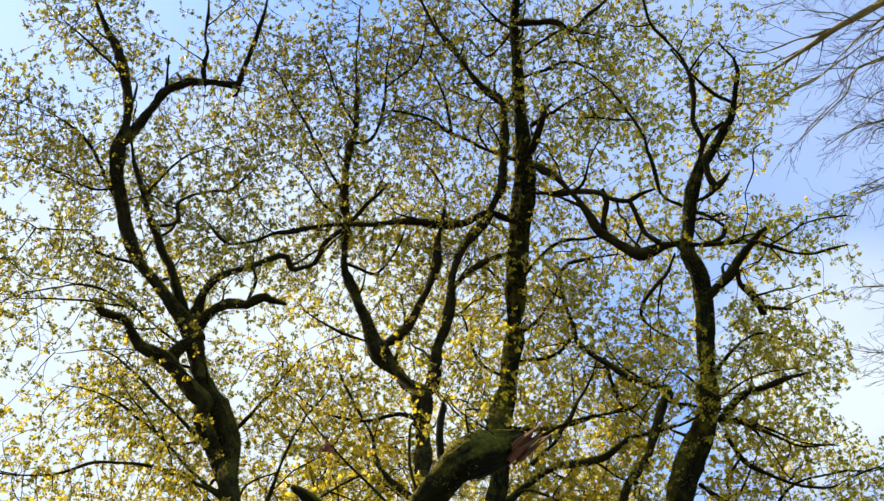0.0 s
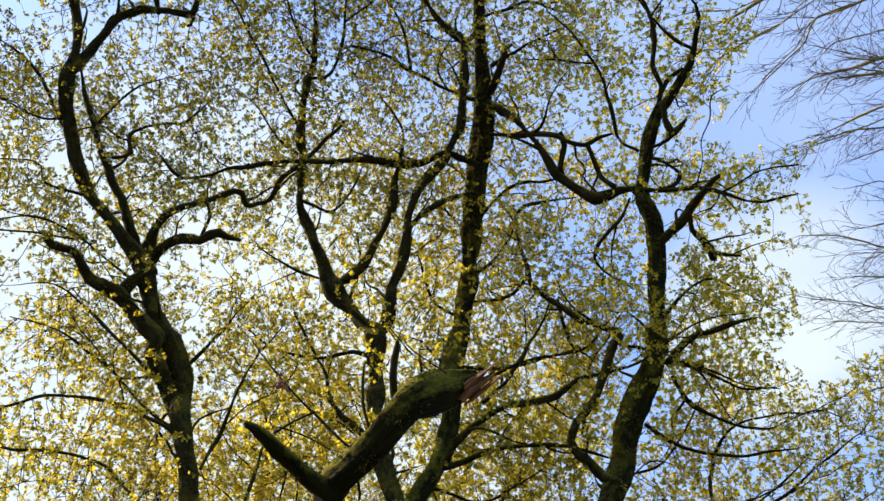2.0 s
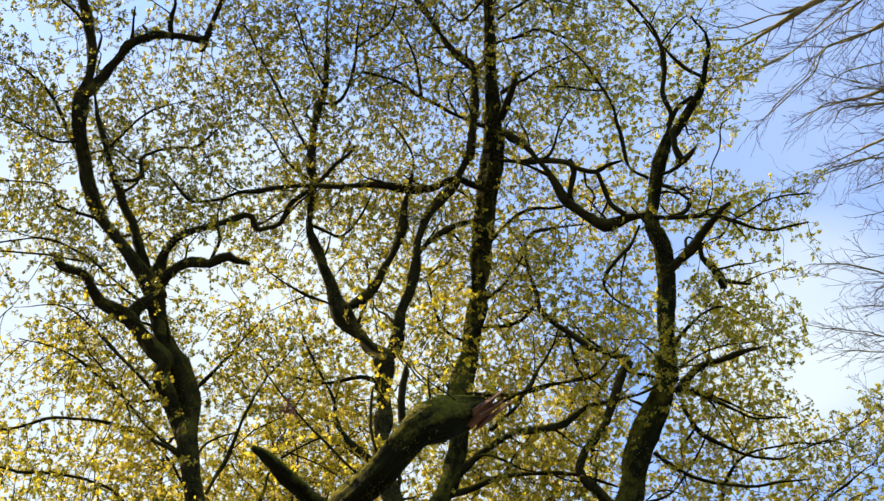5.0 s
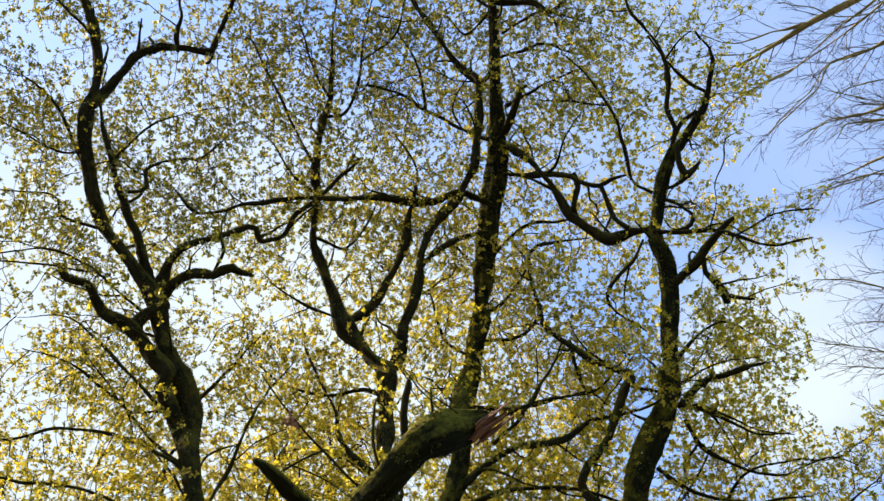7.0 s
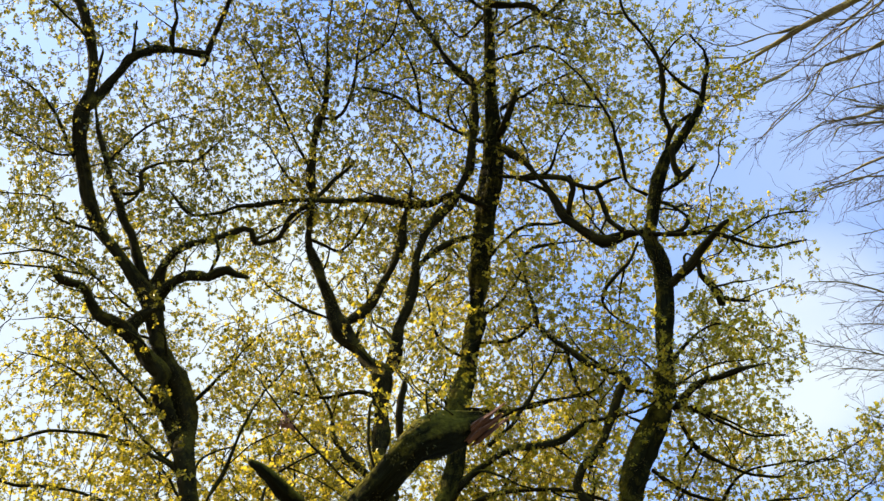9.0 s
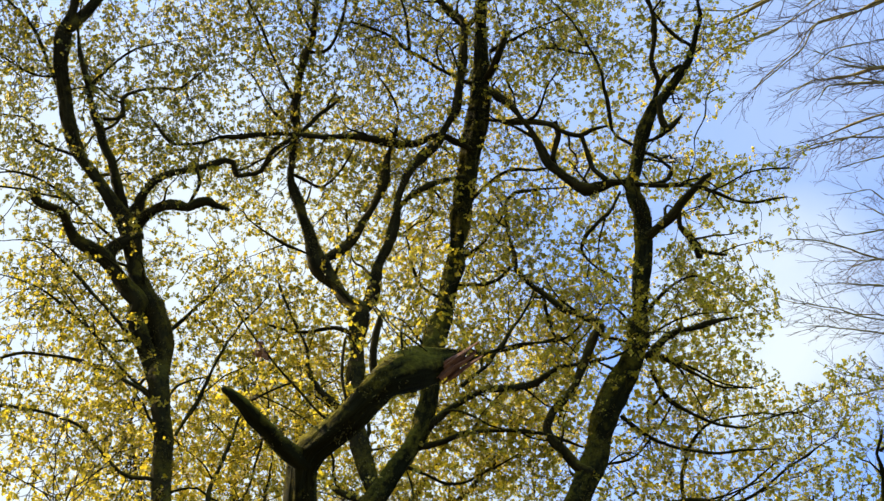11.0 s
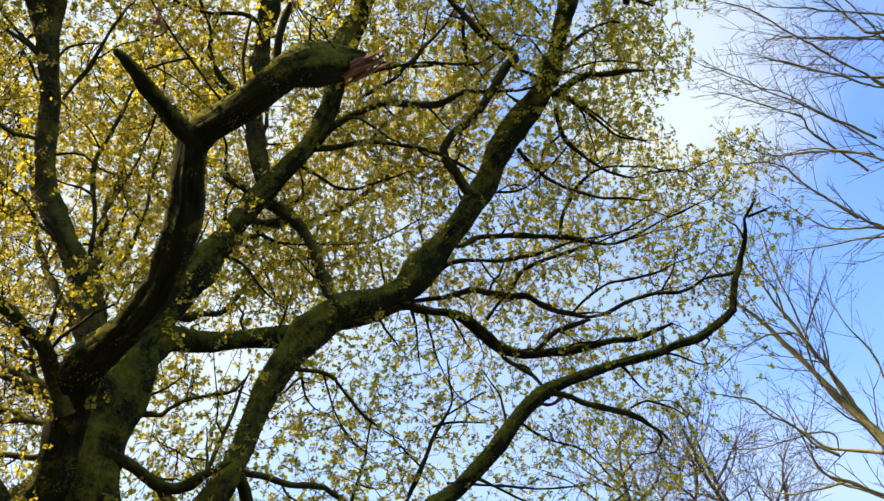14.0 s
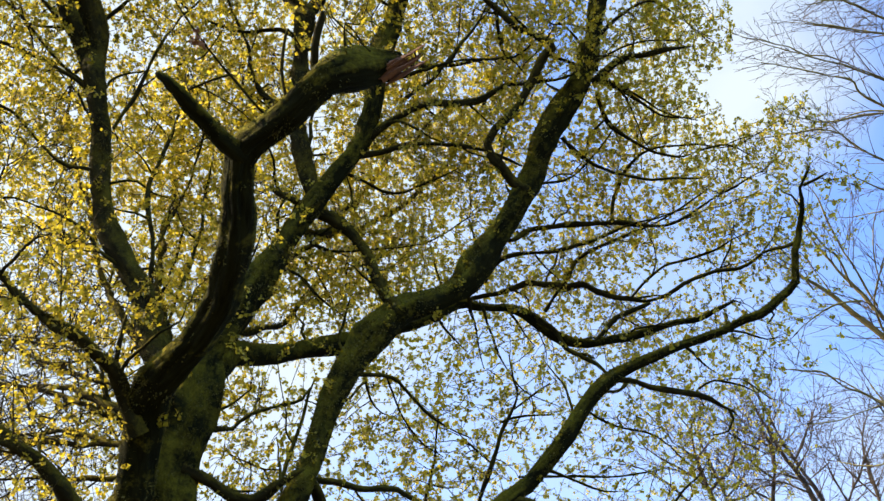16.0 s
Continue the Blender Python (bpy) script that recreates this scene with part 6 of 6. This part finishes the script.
slender = Tree("bare_tree", (8.5, 11.0, 0.0), "leafless tree with slender forked pale greenish stems", "tree", PALE_BARK, 22, "bare trees")
grow(slender, "trunk", 0, 0, [(8.50, 11.00, -0.10, 0.400), (8.45, 10.98, 0.60, 0.300), (8.30, 10.90, 3.00, 0.250), (7.92, 10.90, 5.75, 0.200), (7.86, 10.85, 6.10, 0.158)])
grow(slender, "limb", 0, 0.4, [(7.86, 10.85, 6.10, 0.098), (7.46, 10.81, 6.81, 0.083), (7.01, 10.75, 7.50, 0.066), (6.64, 10.71, 7.96, 0.046), (6.24, 10.64, 8.46, 0.039), (5.82, 10.58, 8.91, 0.033), (5.52, 10.51, 9.22, 0.028), (5.30, 10.48, 9.42, 0.020), (4.95, 10.45, 9.67, 0.008)])
grow(slender, "branch", 0, 0.35, [(7.02, 10.75, 7.48, 0.043), (6.57, 10.63, 8.16, 0.036), (6.16, 10.48, 8.78, 0.030), (5.94, 10.39, 9.07, 0.022), (5.64, 10.27, 9.45, 0.018), (5.33, 10.08, 9.89, 0.013), (5.08, 9.77, 10.32, 0.005)])
grow(slender, "branch", 0, 0.35, [(7.07, 10.77, 7.41, 0.028), (6.39, 11.09, 7.58, 0.024), (6.13, 11.13, 7.78, 0.020), (5.86, 11.16, 7.99, 0.015), (5.51, 11.18, 8.25, 0.013), (5.11, 11.26, 8.42, 0.005)])
grow(slender, "branch", 0, 0.4, [(7.71, 10.87, 6.31, 0.036), (6.94, 11.08, 6.95, 0.024), (6.51, 11.23, 7.18, 0.019), (6.22, 11.27, 7.42, 0.017), (6.13, 11.13, 7.78, 0.012), (5.96, 11.05, 8.07, 0.007)])
grow(slender, "branch", 0, 0.35, [(6.89, 10.75, 7.64, 0.019), (6.51, 10.63, 8.24, 0.017), (6.22, 10.37, 8.88, 0.012), (6.04, 9.95, 9.56, 0.010), (6.07, 9.63, 9.92, 0.005)])
grow(slender, "branch", 0, 0.35, [(6.09, 10.42, 8.91, 0.017), (5.70, 10.10, 9.63, 0.015), (5.53, 9.90, 9.98, 0.013), (5.37, 9.66, 10.27, 0.008), (5.20, 9.56, 10.48, 0.004)])
grow(slender, "branch", 0, 0.4, [(7.24, 10.81, 7.11, 0.021), (7.13, 10.50, 7.78, 0.017), (6.87, 10.23, 8.49, 0.012), (6.47, 10.05, 9.09, 0.010), (6.26, 9.96, 9.39, 0.005)])
grow(slender, "branch", 0, 0.4, [(6.51, 11.23, 7.18, 0.014), (5.99, 11.55, 7.11, 0.012), (5.52, 11.73, 7.24, 0.007)])
grow(slender, "branch", 0, 0.35, [(6.30, 10.80, 7.34, 0.019), (5.97, 10.71, 7.42, 0.019), (5.79, 10.61, 7.50, 0.015), (5.57, 10.50, 7.59, 0.015), (5.28, 10.42, 7.65, 0.011), (5.03, 10.30, 7.76, 0.011), (4.75, 10.26, 7.77, 0.007), (4.51, 10.22, 7.78, 0.007)])
grow(slender, "branch", 0, 0.35, [(5.83, 10.68, 7.54, 0.015), (5.52, 10.67, 7.43, 0.011), (5.19, 10.65, 7.31, 0.011), (4.74, 10.63, 7.23, 0.007)])
grow(slender, "branch", 0, 0.35, [(7.00, 11.07, 6.92, 0.023), (6.67, 10.98, 6.94, 0.019), (6.36, 10.87, 7.00, 0.019), (5.98, 10.76, 7.05, 0.015), (5.74, 10.53, 7.25, 0.011)])
grow(slender, "branch", 0, 0.35, [(6.44, 11.00, 7.07, 0.015), (5.96, 10.96, 6.92, 0.011), (5.59, 10.91, 6.79, 0.007)])
grow(slender, "branch", 0, 0.35, [(6.29, 10.75, 7.40, 0.011), (6.13, 10.50, 7.49, 0.011), (5.68, 10.41, 7.41, 0.007)])
grow(slender, "branch", 0, 0.35, [(6.01, 10.26, 8.05, 0.015), (5.74, 9.92, 8.35, 0.015), (5.63, 9.66, 8.53, 0.011), (5.70, 9.30, 8.82, 0.011)])
grow(slender, "branch", 0, 0.35, [(5.58, 9.86, 8.61, 0.015), (5.16, 9.84, 8.52, 0.011), (4.83, 9.90, 8.31, 0.007), (4.59, 9.95, 8.12, 0.007)])
grow(slender, "branch", 0, 0.35, [(5.45, 9.75, 8.76, 0.015), (5.23, 9.46, 8.99, 0.011), (4.99, 9.28, 9.08, 0.011), (4.78, 9.06, 9.22, 0.007)])
grow(slender, "branch", 0, 0.35, [(4.96, 9.80, 8.75, 0.015), (4.73, 9.56, 8.84, 0.011), (4.44, 9.35, 8.89, 0.007)])
grow(slender, "branch", 0, 0.35, [(6.96, 10.73, 7.35, 0.019), (6.60, 10.44, 7.59, 0.015), (6.23, 10.30, 7.66, 0.011), (5.87, 10.11, 7.78, 0.007)])
sprigs(slender, PALE_TWIG, 0.24, (0.5, 1.2), 0.0026, 36.0)

distant = Tree("bare_tree", (8.7, 18.72, 0.0), "distant leafless tree with fine grey twigs", "tree", PALE_TWIG, 30, "bare trees")
grow(distant, "trunk", 0, 0, [(8.70, 18.72, -0.10, 0.260), (8.60, 18.62, 3.00, 0.190), (8.31, 18.42, 7.87, 0.089)])
grow(distant, "limb", 0, 0.6, [(8.31, 18.42, 7.87, 0.055), (7.91, 17.96, 9.45, 0.043), (7.57, 17.81, 10.11, 0.033), (7.20, 17.61, 10.80, 0.026), (6.92, 17.38, 11.41, 0.015), (6.72, 17.22, 11.81, 0.008)])
grow(distant, "branch", 0, 0.6, [(7.39, 17.71, 10.46, 0.026), (7.09, 17.70, 10.71, 0.019), (6.45, 17.77, 11.02, 0.011), (6.02, 17.78, 11.29, 0.008)])
grow(distant, "branch", 0, 0.6, [(7.75, 17.89, 9.78, 0.025), (7.34, 17.93, 10.04, 0.018), (6.61, 18.11, 10.26, 0.011)])
grow(distant, "branch", 0, 0.6, [(7.48, 17.75, 10.29, 0.022), (7.73, 17.38, 10.80, 0.018), (7.96, 17.01, 11.27, 0.007)])
grow(distant, "branch", 0, 0.6, [(7.68, 17.59, 8.61, 0.057), (7.38, 17.12, 9.24, 0.051), (7.05, 16.86, 9.61, 0.046), (6.74, 16.65, 9.90, 0.034), (6.51, 16.39, 10.26, 0.029), (6.27, 16.11, 10.64, 0.017)])
grow(distant, "branch", 0, 0.6, [(6.74, 16.65, 9.90, 0.023), (6.33, 16.52, 10.12, 0.017), (6.01, 16.30, 10.43, 0.011)])
grow(distant, "branch", 0, 0.6, [(7.05, 16.86, 9.61, 0.023), (7.31, 16.56, 9.96, 0.017), (7.39, 16.27, 10.32, 0.011)])
grow(distant, "branch", 0, 0.6, [(6.51, 16.39, 10.26, 0.017), (6.74, 16.12, 10.58, 0.011)])
grow(distant, "branch", 0, 0.6, [(7.38, 17.12, 9.24, 0.023), (6.90, 17.03, 9.41, 0.017), (6.33, 17.01, 9.49, 0.011)])
grow(distant, "branch", 0, 0.6, [(7.25, 16.99, 9.41, 0.017), (7.67, 16.70, 9.74, 0.011)])
sprigs(distant, PALE_TWIG, 0.035, (0.6, 1.6), 0.0048, 36.0)

distant = Tree("bare_tree", (7.19, 21.28, 0.0), "distant leafless tree with fine grey twigs", "tree", PALE_TWIG, 31, "bare trees")
grow(distant, "trunk", 0, 0, [(7.19, 21.28, -0.10, 0.260), (7.09, 21.18, 3.00, 0.190), (6.78, 20.95, 8.75, 0.102)])
grow(distant, "limb", 0, 0.6, [(6.78, 20.95, 8.75, 0.063), (6.71, 20.29, 10.49, 0.041), (6.40, 19.99, 11.32, 0.033), (6.19, 19.74, 11.93, 0.021), (6.23, 19.42, 12.51, 0.013)])
grow(distant, "branch", 0, 0.6, [(6.61, 20.21, 10.72, 0.024), (5.89, 20.23, 11.16, 0.021), (5.02, 20.31, 11.48, 0.008)])
grow(distant, "branch", 0, 0.6, [(6.72, 20.23, 10.59, 0.024), (7.24, 19.81, 11.09, 0.020), (7.52, 19.44, 11.62, 0.008)])
grow(distant, "branch", 0, 0.6, [(6.71, 17.82, 8.42, 0.046), (6.62, 17.33, 9.05, 0.040), (6.62, 16.98, 9.49, 0.034), (6.61, 16.70, 9.85, 0.029), (6.47, 16.47, 10.17, 0.017)])
grow(distant, "branch", 0, 0.6, [(6.62, 16.98, 9.49, 0.023), (6.25, 16.81, 9.76, 0.017), (5.95, 16.55, 10.11, 0.011)])
grow(distant, "branch", 0, 0.6, [(6.61, 17.27, 9.13, 0.023), (6.11, 17.10, 9.40, 0.017), (5.74, 16.89, 9.70, 0.011)])
grow(distant, "branch", 0, 0.6, [(6.61, 16.70, 9.85, 0.017), (6.97, 16.44, 10.15, 0.011)])
sprigs(distant, PALE_TWIG, 0.035, (0.6, 1.6), 0.0048, 36.0)

distant = Tree("bare_tree", (9.76, 19.33, 0.0), "distant leafless tree with fine grey twigs", "tree", PALE_TWIG, 32, "bare trees")
grow(distant, "trunk", 0, 0, [(9.76, 19.33, -0.10, 0.260), (9.66, 19.23, 3.00, 0.190), (9.46, 18.93, 7.77, 0.104)])
grow(distant, "limb", 0, 0.6, [(9.46, 18.93, 7.77, 0.064), (9.30, 18.41, 9.65, 0.041), (9.16, 18.18, 10.29, 0.030), (9.12, 17.93, 10.83, 0.019), (9.27, 17.52, 11.42, 0.011)])
grow(distant, "branch", 0, 0.6, [(9.26, 18.39, 9.75, 0.022), (8.76, 18.33, 10.38, 0.019), (8.59, 18.18, 10.83, 0.008)])
grow(distant, "branch", 0, 0.6, [(8.08, 17.69, 8.44, 0.046), (8.07, 17.19, 9.08, 0.034), (8.28, 16.82, 9.52, 0.023), (8.45, 16.52, 9.88, 0.017)])
grow(distant, "branch", 0, 0.6, [(8.07, 17.19, 9.08, 0.023), (7.81, 16.94, 9.42, 0.017), (7.65, 16.74, 9.69, 0.011)])
grow(distant, "branch", 0, 0.6, [(8.17, 17.01, 9.30, 0.017), (8.61, 16.86, 9.44, 0.011)])
sprigs(distant, PALE_TWIG, 0.035, (0.6, 1.6), 0.0048, 36.0)


young = Tree("young_tree", (4.84, 14.66, 0.0), "slim young tree in sparse olive leaf behind the oak", "tree", PALE_TWIG, 41, heart=(4.54, 14.26, 6.0), outward=0.3)
grow(young, "trunk", 0, 0, [(4.84, 14.66, -0.1, 0.140), (4.79, 14.56, 2.0, 0.100), (4.54, 14.26, 7.50, 0.055)])
grow(young, "branch", 900, 0.5, [(4.54, 14.26, 7.50, 0.037), (4.34, 13.97, 7.90, 0.032), (4.18, 13.69, 8.26, 0.028), (4.07, 13.45, 8.59, 0.019), (4.10, 13.25, 8.83, 0.009)])
grow(young, "branch", 900, 0.5, [(4.34, 13.97, 7.90, 0.023), (4.02, 13.82, 8.11, 0.019), (3.64, 13.72, 8.29, 0.014), (3.29, 13.58, 8.50, 0.009)])
grow(young, "branch", 900, 0.5, [(4.36, 14.02, 7.83, 0.023), (4.67, 13.77, 8.11, 0.019), (4.79, 13.52, 8.42, 0.014), (4.71, 13.33, 8.67, 0.009)])
grow(young, "branch", 900, 0.5, [(4.18, 13.69, 8.26, 0.019), (3.80, 13.55, 8.49, 0.014), (3.65, 13.37, 8.73, 0.009)])
grow(young, "branch", 900, 0.5, [(4.49, 14.21, 7.57, 0.023), (4.06, 14.12, 7.73, 0.023), (3.76, 13.98, 7.95, 0.019), (3.37, 13.86, 8.14, 0.014), (2.90, 13.82, 8.24, 0.009)])
grow(young, "branch", 900, 0.5, [(4.06, 14.12, 7.73, 0.019), (3.60, 14.21, 7.67, 0.014), (3.18, 14.18, 7.75, 0.009)])
grow(young, "branch", 900, 0.5, [(4.18, 13.69, 8.26, 0.014), (4.45, 13.47, 8.52, 0.009)])
grow(young, "branch", 900, 0.5, [(4.43, 14.13, 7.68, 0.019), (4.89, 14.03, 7.76, 0.014), (5.19, 13.88, 7.91, 0.009)])
side_branches(young, 0.5)
young_nodes, young_parent, young_tips, _ = twigs(young, PALE_TWIG, even=0.11, gaps=0.15)
young_ways = young_nodes[young_tips] - young_nodes[young_parent[young_tips]]
leaves(young, OAK_LEAF, young_nodes[young_tips], young_ways / (np.linalg.norm(young_ways, axis=1)[:, None] + 1e-9), 0.036, (3, 6))
